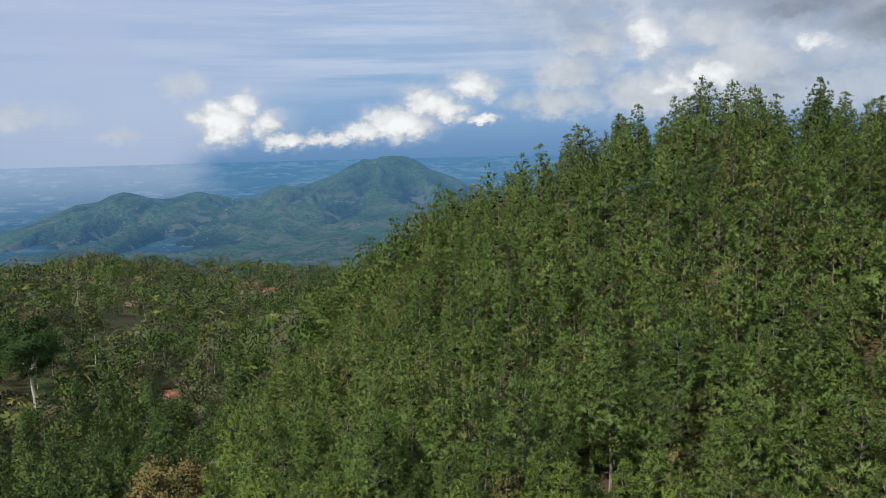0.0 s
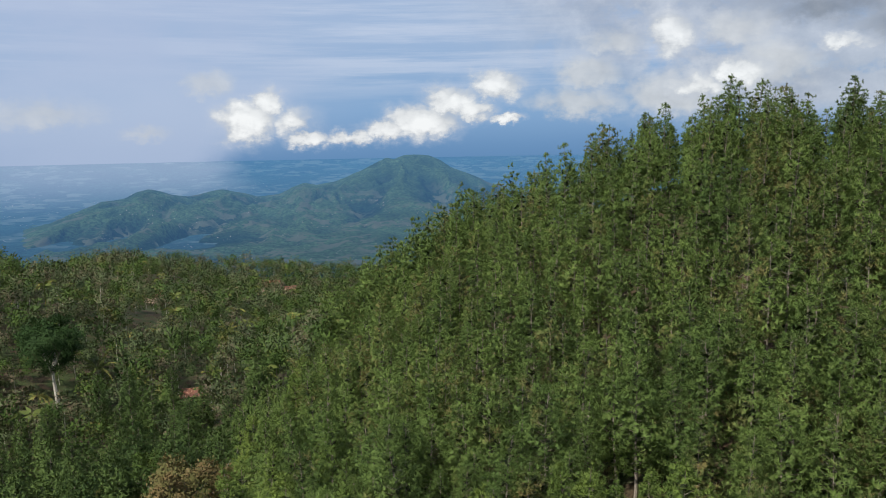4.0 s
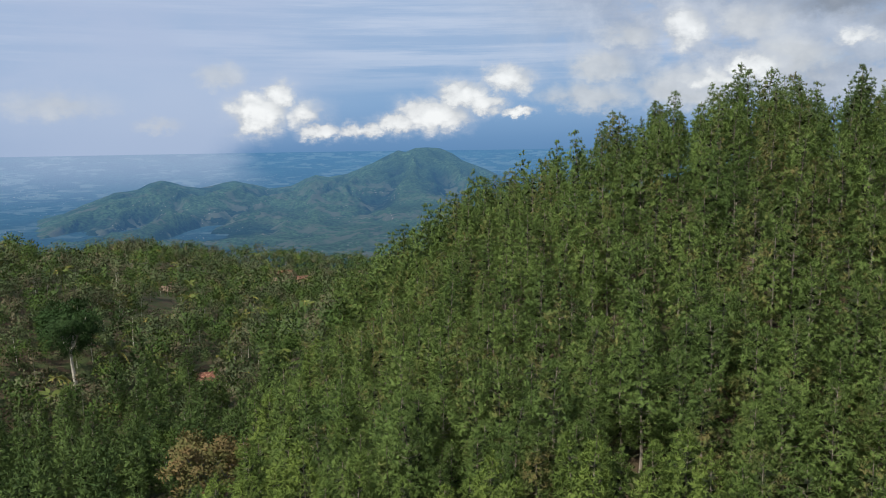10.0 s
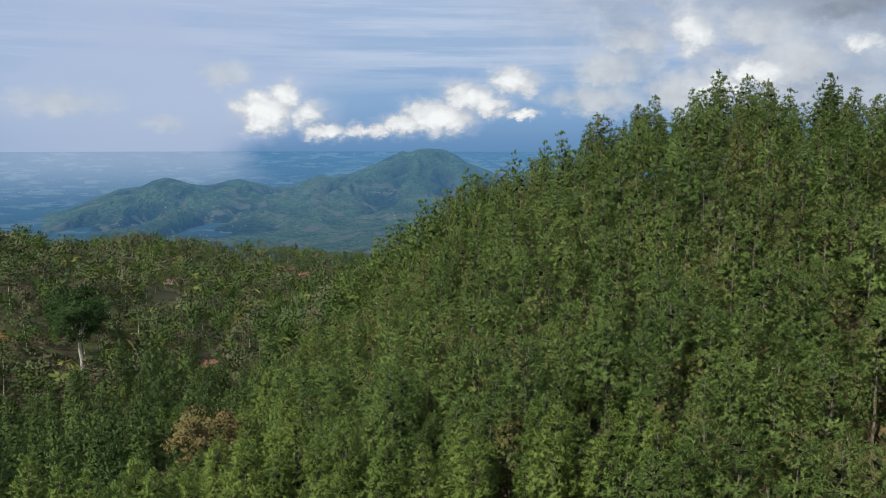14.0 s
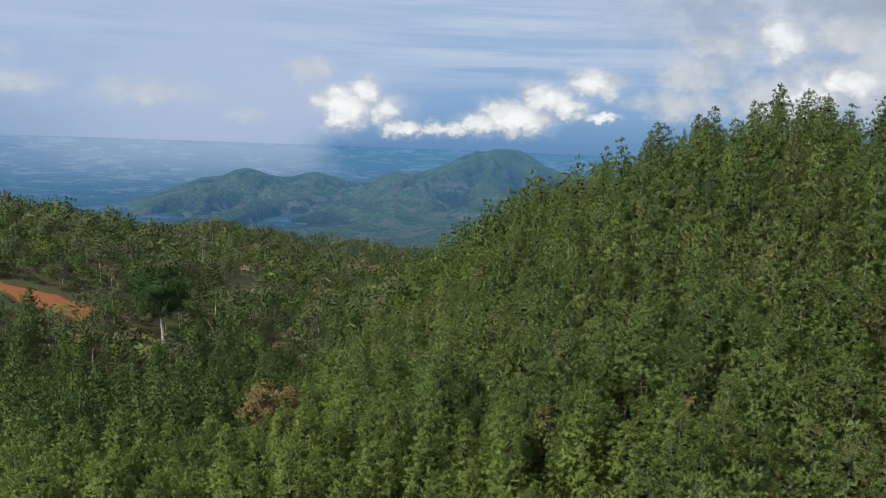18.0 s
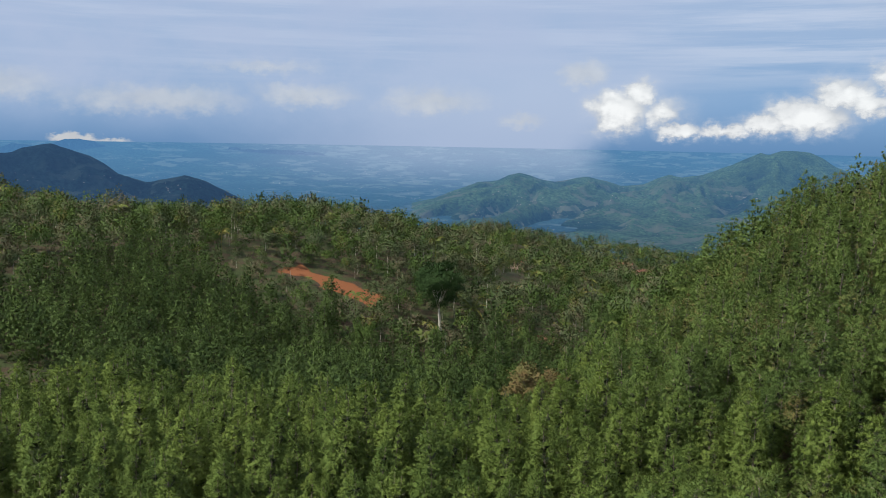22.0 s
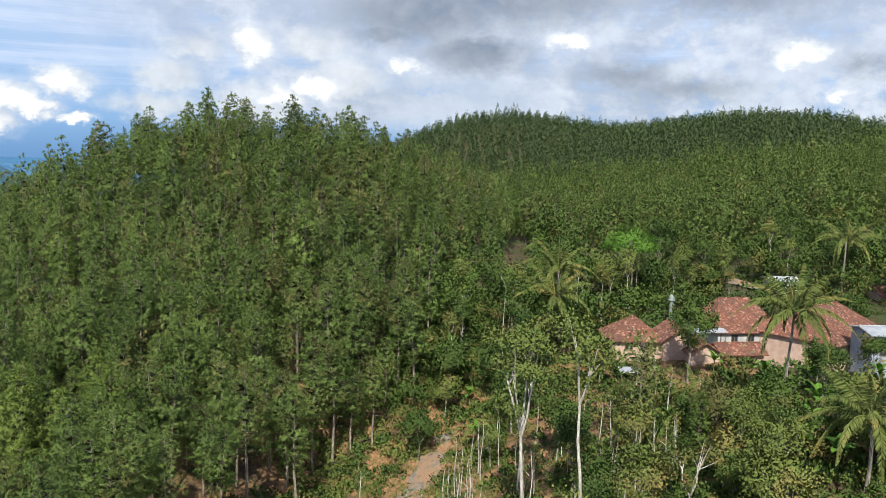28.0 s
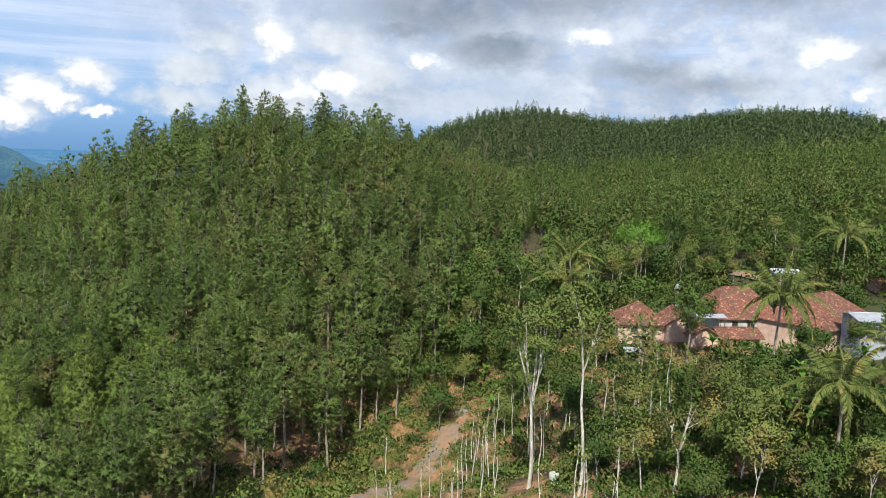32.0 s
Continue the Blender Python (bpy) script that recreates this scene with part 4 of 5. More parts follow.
scatter("valley_pines", "dark pines on the valley side", "pine trees", [c for t, c in low_pine], west, NEEDLES_DARK, np.random.default_rng(5))


# tall dark pines standing singly above the valley gardens
DARK_PINES = []
for k in range(2):
    t, c = pine_form(64 + k, 16.5 + k, 2.0, 3.6, 0.75, 7, 7.0, 10, 0.58, 0.16, taper=0.66)
    DARK_PINES.append((mesh("pine_trunk", *t, BARK_PINE), mesh("pine_crown", c[0], c[1], NEEDLES_DARK, False, c[2], c[3])))
for i, (x, y) in enumerate(lone):
    plant("pine_tree", DARK_PINES[i % 2], None, x, y, 67 * i, 0.85 + 0.09 * (i * 7 % 5) if i < 14 else 1.02 + 0.06 * (i * 7 % 4), "tall dark pine standing above the valley gardens", "pine tree", "dark pines of the valley side")


def stem_of(k):
    """A simple pale stem for a tree seen from far off."""
    zs = np.linspace(-0.5, 7.5 + k, 3)
    return tube(np.stack([0.3 * np.sin(zs + k), 0.2 * np.cos(zs), zs], 1), (0.16, 0.12, 0.05), 3)


def palm_far(seed):
    """A coconut palm seen from far off: a stem and a head of drooping blades."""
    q = np.random.default_rng(seed)
    zs = np.linspace(-0.5, 9, 3)
    top = np.repeat(np.array([[0.0, 0.0, 9.0]]), 15, 0)
    a = np.arange(15) * 2.4
    way = unit(np.stack([np.cos(a), np.sin(a), q.uniform(-0.5, 0.6, 15)], 1))
    mid = top + way * 2.4
    return merged([tube(np.stack([0 * zs, 0 * zs, zs], 1), (0.15, 0.12, 0.1), 3), leaves(top, way, 3.0, 0.9, q), leaves(mid, unit(way - (0, 0, 0.75)), 2.2, 0.8, q)])


mixed_form = [broad_form(90 + k, 10.5 + k, 3.4, 3.3 + 0.2 * k, 22, 16, 0.72, 3, limbs=2, stem=0.16, own=0.3) for k in range(5)]


def valley(x, y):
    r = math.hypot(x, y)
    if r > 720 or y < 195 and x > -215 or x > -22 - 0.38 * (y - 185) and y < 300 or x > 60 or x > -4 and y < 330:
        return False
    u, w = 0.98 * (x + 170) + 0.17 * (y - 229), -0.17 * (x + 170) + 0.98 * (y - 229)
    for a, b, c in ((-178, 467, 10), (-174, 455, 9), (-169.5, 444, 8), (-165, 433, 7), (-147, 381, 8), (-151, 392, 8), (-142, 368, 7), (-126, 326, 8), (-130, 337, 7), (-122, 314, 7), (-82.5, 243, 7), (-80, 232, 7), (-77, 222, 6), (-144, 611, 9), (-138, 596, 9), (-126, 605, 8), (-122, 590, 8)):
        if math.hypot(x - a, y - b) < c:
            return False
    return not (abs(u - 8) < 19 and -8 < w < 6) and math.hypot(x + 115, y - 226) > 9


spread = slope_spots((-400, 120), (60, 700), 6.3, valley, 14, 0.42, 1.2)
# only low growth before the bare slope
spread = [(x, y, s * (0.5 if abs(x + 172) < 26 and 196 < y < 226 else 1.0)) for x, y, s in spread]
q = np.random.default_rng(15)
pick = q.random(len(spread))
woods = [p for p, k in zip(spread, pick) if k < 0.46]
dark_woods = [p for p, k in zip(spread, pick) if 0.46 <= k < 0.80]
far_palms = [p for p, k in zip(spread, pick) if 0.80 <= k < 0.88]
far_pines = [p for p, k in zip(spread, pick) if k >= 0.88]
far_form = [broad_form(96 + k, 10.5 + k, 3.6, 3.3 + 0.2 * k, 15, 10, 1.05, 3, limbs=2, stem=0.16, own=0.3) for k in range(5)]
for name, label, some, mat in (("valley_trees", "olive and brown mixed woods across the valley", woods, MIXED), ("valley_dark_trees", "dark green garden trees across the valley", dark_woods, LEAF)):
    for tail, forms, lo, hi in (("", mixed_form, 0, 400), ("_beyond", far_form, 400, 900)):
        scatter(name + tail, label, "trees", [c for t, c in forms], [p for p in some if lo <= math.hypot(p[0], p[1]) < hi], mat, np.random.default_rng(6))
scatter("valley_trunks", "pale stems of the valley woods", "tree trunks", [stem_of(k) for k in range(3)], woods[::2], BARK_PALE, np.random.default_rng(6))
scatter("valley_palms", "coconut palms among the valley gardens", "palm trees", [palm_far(k) for k in range(3)], far_palms, FROND, np.random.default_rng(8))
scatter("valley_conifers", "scattered pines among the valley gardens", "pine trees", [c for t, c in tiny_pine], far_pines, NEEDLES_DARK, np.random.default_rng(9))


# ---- the mixed trees ----
def fork_tree(seed, height, fork, reach, clumps, per, size, wood, green, stem=0.16, limbs=3, flat=0.8, open_low=0.2):
    w, c = broad_form(seed, height, fork, reach, int(clumps * 1.5), int(per * 2.3), size * 0.74, 7, flat, limbs, stem, open_low)
    return mesh("tree_trunk", *w, wood), mesh("tree_crown", c[0], c[1], green, False, c[2])


def tree(x, y, turn, size, forms, label, category="tree", group="", name="broadleaf_tree"):
    return plant(name, forms, None, x, y, turn, size, label, category, group, 0.1)


tree(55.4, 32.0, 20, 1.0, fork_tree(1, 22.5, 10.5, 4.3, 46, 26, 0.46, BARK_PALE, LEAF_PALE, 0.24, 4), "tall tree with a forked white trunk and thin pale crown", group="pale-stemmed trees by the road")
tree(56.8, 24.1, 75, 1.0, fork_tree(2, 23.0, 14.0, 2.5, 30, 24, 0.46, BARK_PALE, LEAF_PALE, 0.2, 3), "slender white-trunked tree with yellow-green leaves", group="pale-stemmed trees by the road")
tree(62.1, 15.1, 130, 1.0, fork_tree(3, 11, 4.8, 2.6, 16, 18, 0.42, BARK_PALE, LEAF, 0.17, 3), "half-bare white-limbed tree with few leaves", group="pale-stemmed trees by the road")
tree(70, 12.5, 200, 0.8, fork_tree(4, 12, 4.5, 3.2, 44, 24, 0.46, BARK_PALE, LEAF_PALE, 0.17, 4), "pale-limbed tree with light green leaves below the village", group="pale-stemmed trees by the road")
tree(63, 44, 40, 1.0, fork_tree(12, 17, 9, 2.6, 26, 22, 0.45, BARK_PALE, LEAF, 0.13, 3), "thin pale tree with a small high crown", group="pale-stemmed trees by the road")
tree(90.8, 45.5, 0, 1.0, fork_tree(5, 11.6, 4.6, 3.3, 80, 26, 0.42, BARK_GREY, LEAF, 0.19, 5), "round dark-leaved fruit tree beside the tiled house", group="village trees")
tree(79.3, 28.0, 50, 1.0, fork_tree(6, 7.5, 2.4, 3.6, 58, 24, 0.42, BARK_GREY, LEAF_DRY, 0.17, 5), "spreading tree with whitish and brown leaves", group="village trees")
TREE_A = fork_tree(7, 9.5, 3.2, 2.8, 46, 24, 0.44, BARK_GREY, LEAF, 0.14, 4)
TREE_B = fork_tree(8, 7.0, 2.2, 2.4, 40, 24, 0.42, BARK_PALE, LEAF_PALE, 0.11, 4)
TREE_C = fork_tree(9, 12.0, 5.0, 2.6, 44, 22, 0.46, BARK_GREY, LEAF, 0.13, 4)
for x, y, turn, size, form, label in (
        (65, 36, 10, 0.85, TREE_C, "slim green garden tree on the terrace"), (70, 46, 80, 1.0, TREE_A, "bushy green tree at the village edge"),
        (83, 24, 300, 0.9, TREE_A, "bushy green tree at the village edge"), (71, 20, 30, 0.95, TREE_B, "light green young tree on the slope"),
        (67.5, 11.5, 100, 1.1, TREE_B, "light green young tree on the slope"), (77, 17, 160, 0.75, TREE_A, "bushy green tree at the village edge"),
        (74, 0.5, 250, 0.8, TREE_A, "bushy green tree at the village edge"), (84, 13, 20, 0.9, TREE_B, "light green young tree on the slope"),
        (90, 20, 340, 1.0, TREE_B, "light green young tree on the slope"), (98, 30, 70, 0.9, TREE_A, "bushy green tree at the village edge"),
        (76, 62, 45, 1.15, TREE_C, "slim green garden tree on the terrace"), (71, 58, 185, 1.1, TREE_A, "bushy green tree at the village edge"),
        (80, 70, 260, 1.2, TREE_C, "slim green garden tree on the terrace"), (68, 72, 330, 1.1, TREE_A, "bushy green tree at the village edge"),
        (74, 80, 15, 1.2, TREE_C, "slim green garden tree on the terrace"), (86, 80, 95, 1.15, TREE_A, "bushy green tree at the village edge"),
        (98, 88, 135, 1.2, TREE_C, "slim green garden tree on the terrace"), (108, 92, 205, 1.0, TREE_A, "bushy green tree at the village edge"),
        (123, 86, 275, 0.8, TREE_B, "pale bushy tree behind the houses"), (136, 88, 315, 1.1, TREE_A, "bushy green tree at the village edge"),
        (142, 96, 35, 1.25, TREE_C, "slim green garden tree on the terrace"), (163, 78, 110, 1.1, TREE_C, "slim green garden tree on the terrace"),
        (154, 68, 170, 0.75, TREE_A, "small round tree on a pale leaning stem"), (168, 66, 240, 1.2, TREE_A, "bushy green tree at the village edge"),
        (134, 100, 295, 1.3, TREE_C, "slim green garden tree on the terrace"), (170, 98, 5, 1.3, TREE_C, "slim green garden tree on the terrace"),
        (104, 36, 60, 0.8, TREE_B, "light green young tree on the slope"), (112, 33, 125, 0.8, TREE_A, "bushy green tree at the village edge"),
        (60, 66, 25, 0.8, TREE_A, "bushy green tree at the village edge"), (66, 55, 215, 0.8, TREE_B, "light green young tree by the dirt road"),
        (94, 12, 285, 1.0, TREE_A, "bushy green tree at the village edge"), (104, 22, 345, 0.9, TREE_C, "slim green garden tree on the terrace"),
        (72, 65, 120, 1.0, TREE_C, "slim green garden tree on the terrace"), (82, 54, 20, 0.8, TREE_B, "light green young tree beside the hut"), (66, 70, 50, 0.95, TREE_B, "light green young tree by the dirt road")):
    tree(x, y, turn, size, form, label, group="village trees")
w, c = pine_form(29, 13.4, 1.0, 3.9, 0.62, 8, 7.0, 13, 0.38, 0.09, taper=0.55)
plant("pine_tree", (mesh("pine_trunk", *w, BARK_PINE), mesh("pine_crown", c[0], c[1], NEEDLES, False, c[2], c[3])), None, 77.5, 39.5, 15, 1.0, "bushy lone pine in front of the hut", "pine tree")
plant("pine_tree", pine_meshes[9], None, 73, 25, 95, 0.62, "small soft-needled pine on the slope", "pine tree")

# flat-topped feathery tree behind the houses
w, c = broad_form(31, 16.5, 10.5, 6.4, 110, 30, 0.45, 7, 0.28, 6, 0.2, 0.3)
tree(116.8, 89.6, 0, 0.98, (mesh("tree_trunk", *w, BARK_GREY), mesh("tree_crown", c[0], c[1], LEAF_ACACIA, False, c[2])), "flat-topped feathery bright green tree behind the houses", name="acacia_tree")
# west of the stand: the dark tree with its pale trunk, and the brown one
tree(-117, 230, 0, 1.12, fork_tree(32, 22.5, 9, 8.6, 230, 30, 0.62, BARK_PALE, LEAF_DARK, 0.62, 5), "great dark-crowned tree with a forked pale trunk")
tree(-43, 124, 40, 1.0, fork_tree(33, 16.5, 5.0, 7.4, 130, 26, 0.62, BARK_GREY, LEAF_DRY, 0.34, 6), "wide olive-brown tree among the pines")
tree(13.8, 61, 90, 1.0, fork_tree(34, 8, 1.2, 5.0, 95, 26, 0.42, BARK_GREY, LEAF_DRY, 0.2, 7, 0.9, -0.5), "large olive scrub tree with dry twigs at the stand edge")
for i, (x, y, s) in enumerate(((-70, 118, 1.0), (-60, 150, 1.1), (-75, 160, 0.9), (-62, 190, 1.1), (-50, 215, 1.2), (-120, 185, 1.2))):
    tree(x, y, 60 * i, s, (TREE_A, TREE_C)[i % 2], "leafy tree on the valley side", group="valley trees")


# ---- palms and bananas ----
def frond_form(seed, length, droop, width=0.72, pairs=64):
    """A palm frond: a bowed rib with drooping leaflets on both sides."""
    r = np.random.default_rng(seed)
    t = np.linspace(0, 1, 9)
    rib = np.stack([length * (t - 0.12 * t * t), np.zeros(9), length * (0.55 * t - droop * t * t)], 1)
    pieces = [tube(rib, 0.05 * (1 - 0.8 * t) + 0.006, 4)]
    k = np.linspace(0.14, 0.99, pairs)
    p = np.stack([np.interp(k, t, rib[:, i]) for i in range(3)], 1)
    for side in (-1, 1):
        ln = width * np.sin(np.pi * (0.18 + 0.8 * k) ** 0.8) * 1.25 + 0.15
        way = unit(np.stack([0.5 + 0 * k, side * (0.62 + 0 * k), -0.62 - 0.5 * k + r.normal(0, 0.12, pairs)], 1))
        pieces.append(leaves(p, way, ln, 0.11, r))
    return merged(pieces)


def frond_set(seed, length):
    return [mesh("palm_frond", *frond_form(seed + k, length * (1, 0.95, 0.9, 0.8)[k], (0.95, 0.65, 0.4, 1.3)[k]), FROND) for k in range(4)]


FRONDS = frond_set(100, 6.6)
nut = tube([(0, 0, -0.16), (0, 0, -0.08), (0, 0, 0.08), (0, 0, 0.16)], (0.03, 0.13, 0.13, 0.03), 6)
NUT = mesh("coconut", *nut, plain("green_coconut", (0.16, 0.17, 0.04), (0.28, 0.24, 0.07), 3.0))


def palm(x, y, height, turn, size, label, count=17, lean=0.5, nuts=5, seed=0):
    r = np.random.default_rng(seed + 7)
    ob = stand("coconut_palm", x, y, float(land(x, y)) - 0.1, turn, size)
    zs = np.linspace(-0.3, height, 9)
    pts = np.stack([lean * (zs / height) ** 2, 0.15 * np.sin(zs * 0.4), zs], 1)
    part("trunk", mesh("palm_trunk", *tube(pts, np.interp(zs, (0, 1.2, height), (0.24, 0.16, 0.12)), 8), BARK_GREY), ob)
    top = pts[-1]
    for k in range(count):
        tier = k / count
        which = 3 if tier > 0.82 else 0 if tier > 0.5 else 1 if tier > 0.22 else 2
        tilt = -42 + 62 * tier + r.normal(0, 6)
        part("frond", FRONDS[which], ob, at=pose(top[0], top[1], top[2], 0, 0, k * 137.5 + r.normal(0, 8)) @ pose(0, 0, 0, 0, tilt, 0) @ pose(0.1, 0, 0, r.normal(0, 12)))
    for k in range(nuts):
        a = k * 2.1
        part("coconut", NUT, ob, at=pose(top[0] + 0.3 * math.cos(a), top[1] + 0.3 * math.sin(a), top[2] - 0.35))
    return tagged(ob, label, "palm tree", "coconut palms of the village")


palm(88.5, 27.5, 12.0, 30, 1.08, "coconut palm with a full drooping crown before the houses", 26, 0.6, 6, 1)
palm(78.6, 9.7, 6.4, 200, 1.1, "short coconut palm with yellowing lower fronds", 18, 0.4, 4, 2)
palm(86.0, 38.0, 3.0, 100, 0.85, "low young coconut palm with upright fronds", 13, 0.2, 0, 3)
palm(82.5, 67, 9.5, 10, 1.15, "coconut palm leaning beside the hut", 16, 0.8, 3, 4)
palm(88, 72, 10.5, 150, 1.15, "coconut palm behind the hut", 16, 0.5, 3, 5)
palm(156, 72, 11.0, 60, 1.2, "coconut palm behind the white building", 16, 0.6, 3, 6)
palm(98, 17, 6.0, 250, 0.95, "coconut palm beside the blue house", 15, 0.4, 3, 7)
palm(163, 64, 8.0, 330, 0.9, "coconut palm among far roofs", 14, 0.4, 2, 8)
palm(-107, 234, 12.0, 45, 1.0, "coconut palm next to the great dark tree", 15, 0.6, 3, 9)
palm(-88, 300, 13.0, 45, 1.0, "coconut palm standing above the valley gardens", 15, 0.6, 3, 10)


def banana_leaf(seed, length):
    r = np.random.default_rng(seed)
    t = np.linspace(0, 1, 8)
    rib = np.stack([length * t * 0.8, 0 * t, length * (0.75 * t - 0.6 * t * t)], 1)
    half = 0.36 * np.sin(np.pi * np.clip(t * 0.93 + 0.06, 0, 1)) ** 0.6
    v, f = [], []
    for i in range(8):
        v += [rib[i] + (0, -half[i], 0.06), rib[i], rib[i] + (0, half[i], 0.06 + r.normal(0, 0.02))]
    for i in range(7):
        a = 3 * i
        f += [(a, a + 3, a + 4), (a, a + 4, a + 1), (a + 1, a + 4, a + 5), (a + 1, a + 5, a + 2)]
    return np.array(v), np.array(f)


BANANA = [mesh("banana_leaf", *banana_leaf(k, 2.3), LEAF_ACACIA) for k in range(2)]
BANANA_STEM = mesh("banana_stem", *tube([(0, 0, -0.2), (0, 0, 1.2), (0.05, 0, 2.3)], (0.13, 0.11, 0.07), 7), plain("banana_stem", (0.12, 0.14, 0.05), (0.22, 0.22, 0.09), 3.0))
for i, (x, y) in enumerate(((84, 31), (88, 33), (86, 22), (92, 26), (95, 36), (99, 40), (101, 34), (81, 19), (85, 8), (88, 15), (107, 39), (67, 61), (70, 69), (96, 46), (110, 31), (80, 14))):
    ob = stand("banana_plant", x, y, float(land(x, y)), 40 * i, 0.85 + 0.1 * (i % 4))
    part("stem", BANANA_STEM, ob)
    for k in range(7):
        part("leaf", BANANA[k % 2], ob, at=pose(0.05, 0, 2.2, 0, 0, k * 137) @ pose(0, 0, 0, 0, -45 + 9 * k, 0))
    tagged(ob, "banana plant with broad bright green leaves", "banana plant", "banana plants of the gardens")


# ---- the village ----
def slab(corners, thick):
    """A plate with the given upper corners."""
    c = np.array(corners, float)
    v = np.concatenate([c, c - (0, 0, thick)])
    n = len(c)
    f = [(0, i, i + 1) for i in range(1, n - 1)] + [(n, n + i + 1, n + i) for i in range(1, n - 1)]
    for i in range(n):
        j = (i + 1) % n
        f += [(i, n + i, n + j), (i, n + j, j)]
    return v, np.array(f)


def house(name, x, y, z, turn, w, d, wall, rise, label, walls=PLASTER, cover=TILES, hip=0.0, over=0.6, windows=2, door=True):
    """A house: four walls with openings, a roof of two or four slopes with thick eaves, windows and a door."""
    ob = stand(name, x, y, z, turn)
    t = 0.18
    for lo, hi in (((-w / 2, -d / 2, -3.0), (w / 2, -d / 2 + t, wall)), ((-w / 2, d / 2 - t, -3.0), (w / 2, d / 2, wall)),
                   ((-w / 2, -d / 2 + t, -3.0), (-w / 2 + t, d / 2 - t, wall)), ((w / 2 - t, -d / 2 + t, -3.0), (w / 2, d / 2 - t, wall))):
        part("wall", mesh("wall", *box(lo, hi), walls), ob)
    drop = rise * over / (d / 2)
    e, k = wall - drop, w / 2 + over
    h = hip
    front = slab([(-k, -d / 2 - over, e), (k, -d / 2 - over, e), (k - h - (over if h else 0), 0, wall + rise), (-k + h + (over if h else 0), 0, wall + rise)], 0.14)
    for s in (1, -1):
        v, f = front
        vv = v * (s, s, 1)
        part("roof_slope", mesh("roof_slope", vv, f, cover), ob, "weathered red clay tiles" if cover is TILES else "")
    if h:
        for s in (1, -1):
            v, f = slab([(k, -d / 2 - over, e), (k, d / 2 + over, e), (k - h - over, 0, wall + rise)], 0.14)
            part("roof_slope", mesh("roof_slope", v * (s, s, 1), f, cover), ob)
    else:
        for s in (1, -1):
            v, f = slab([(0, -d / 2, 0), (0, d / 2, 0), (0, 0, rise)], 0.0)
            tri = np.array([(-t / 2, -d / 2, wall), (-t / 2, d / 2, wall), (-t / 2, 0, wall + rise - 0.12), (t / 2, -d / 2, wall), (t / 2, d / 2, wall), (t / 2, 0, wall + rise - 0.12)])
            g = np.array([(0, 2, 1), (3, 4, 5), (0, 1, 4), (0, 4, 3), (1, 2, 5), (1, 5, 4), (2, 0, 3), (2, 3, 5)])
            part("gable", mesh("gable", tri + (s * (w / 2 - t / 2), 0, 0), g, walls), ob)
    top = k - (h + over if h else 0)
    part("ridge_cap", mesh("ridge_cap", *tube([(-top, 0, wall + rise + 0.02), (0, 0, wall + rise + 0.04), (top, 0, wall + rise + 0.02)], (0.13, 0.13, 0.13), 6), cover), ob)
    for i in range(windows):
        cx = -w / 2 + w * (i + 1) / (windows + (2 if door else 1))
        for side in (-1,):
            win = new("window")
            win.parent = ob
            win.matrix_basis = pose(cx, -d / 2 - 0.02, wall * 0.55)
            part("frame", mesh("frame", *merged([box((-0.6, -0.05, -0.6), (0.6, 0.0, -0.5)), box((-0.6, -0.05, 0.5), (0.6, 0.0, 0.6)), box((-0.6, -0.05, -0.5), (-0.5, 0.0, 0.5)), box((0.5, -0.05, -0.5), (0.6, 0.0, 0.5)), box((-0.04, -0.05, -0.5), (0.04, 0.0, 0.5))]), WOOD), win)
            part("pane", mesh("pane", *box((-0.5, -0.02, -0.5), (0.5, 0.01, 0.5)), GLASS), win)
    if door:
        part("door", mesh("door", *box((w / 2 - w * 0.28 - 0.45, -d / 2 - 0.04, -0.1), (w / 2 - w * 0.28 + 0.45, -d / 2 - 0.002, 2.0)), WOOD), ob, "closed dark wooden door")
    return tagged(ob, label, "house", "houses of the village")


house("house", 92.5, 59.5, 28.9, -26, 7.6, 7.2, 2.6, 2.5, "small hut with a hipped clay tile roof", hip=3.3, windows=1)
house("house", 97.5, 55.8, 28.9, 64, 6.5, 5.0, 2.7, 1.7, "pink plastered house with its gable to the garden", windows=1, door=False)
house("shed", 98.5, 51.2, 28.4, 64, 4.0, 4.2, 2.1, 1.3, "low tiled lean-to against the pink house", windows=0, door=False)
house("house", 121, 67, 26.6, -20, 11.5, 14.0, 3.2, 4.2, "long house under a broad weathered clay tile roof", walls=PLASTER_WHITE, hip=3.0)
house("house", 123.5, 50.5, 28.4, 12, 16.0, 12.5, 3.2, 4.0, "large pink house under a broad red tile roof", hip=4.0)
house("shed", 107, 52.5, 27.7, -18, 6.5, 4.4, 1.6, 1.0, "low tiled kitchen roof between the houses", windows=0)
house("house", 120.5, 38.0, 28.6, -26, 6.5, 6.0, 5.6, 0.5, "grey-blue house with a low zinc roof", walls=PLASTER_BLUE, cover=TIN)
house("house", 167, 68, 30.0, -20, 10, 5, 2.2, 1.3, "red-tiled house at the far end of the village")
house("house", 155, 86, 29.8, -26, 6, 5, 3.2, 0.4, "small white building with a pale flat roof", walls=PLASTER_WHITE, cover=TIN, windows=1)


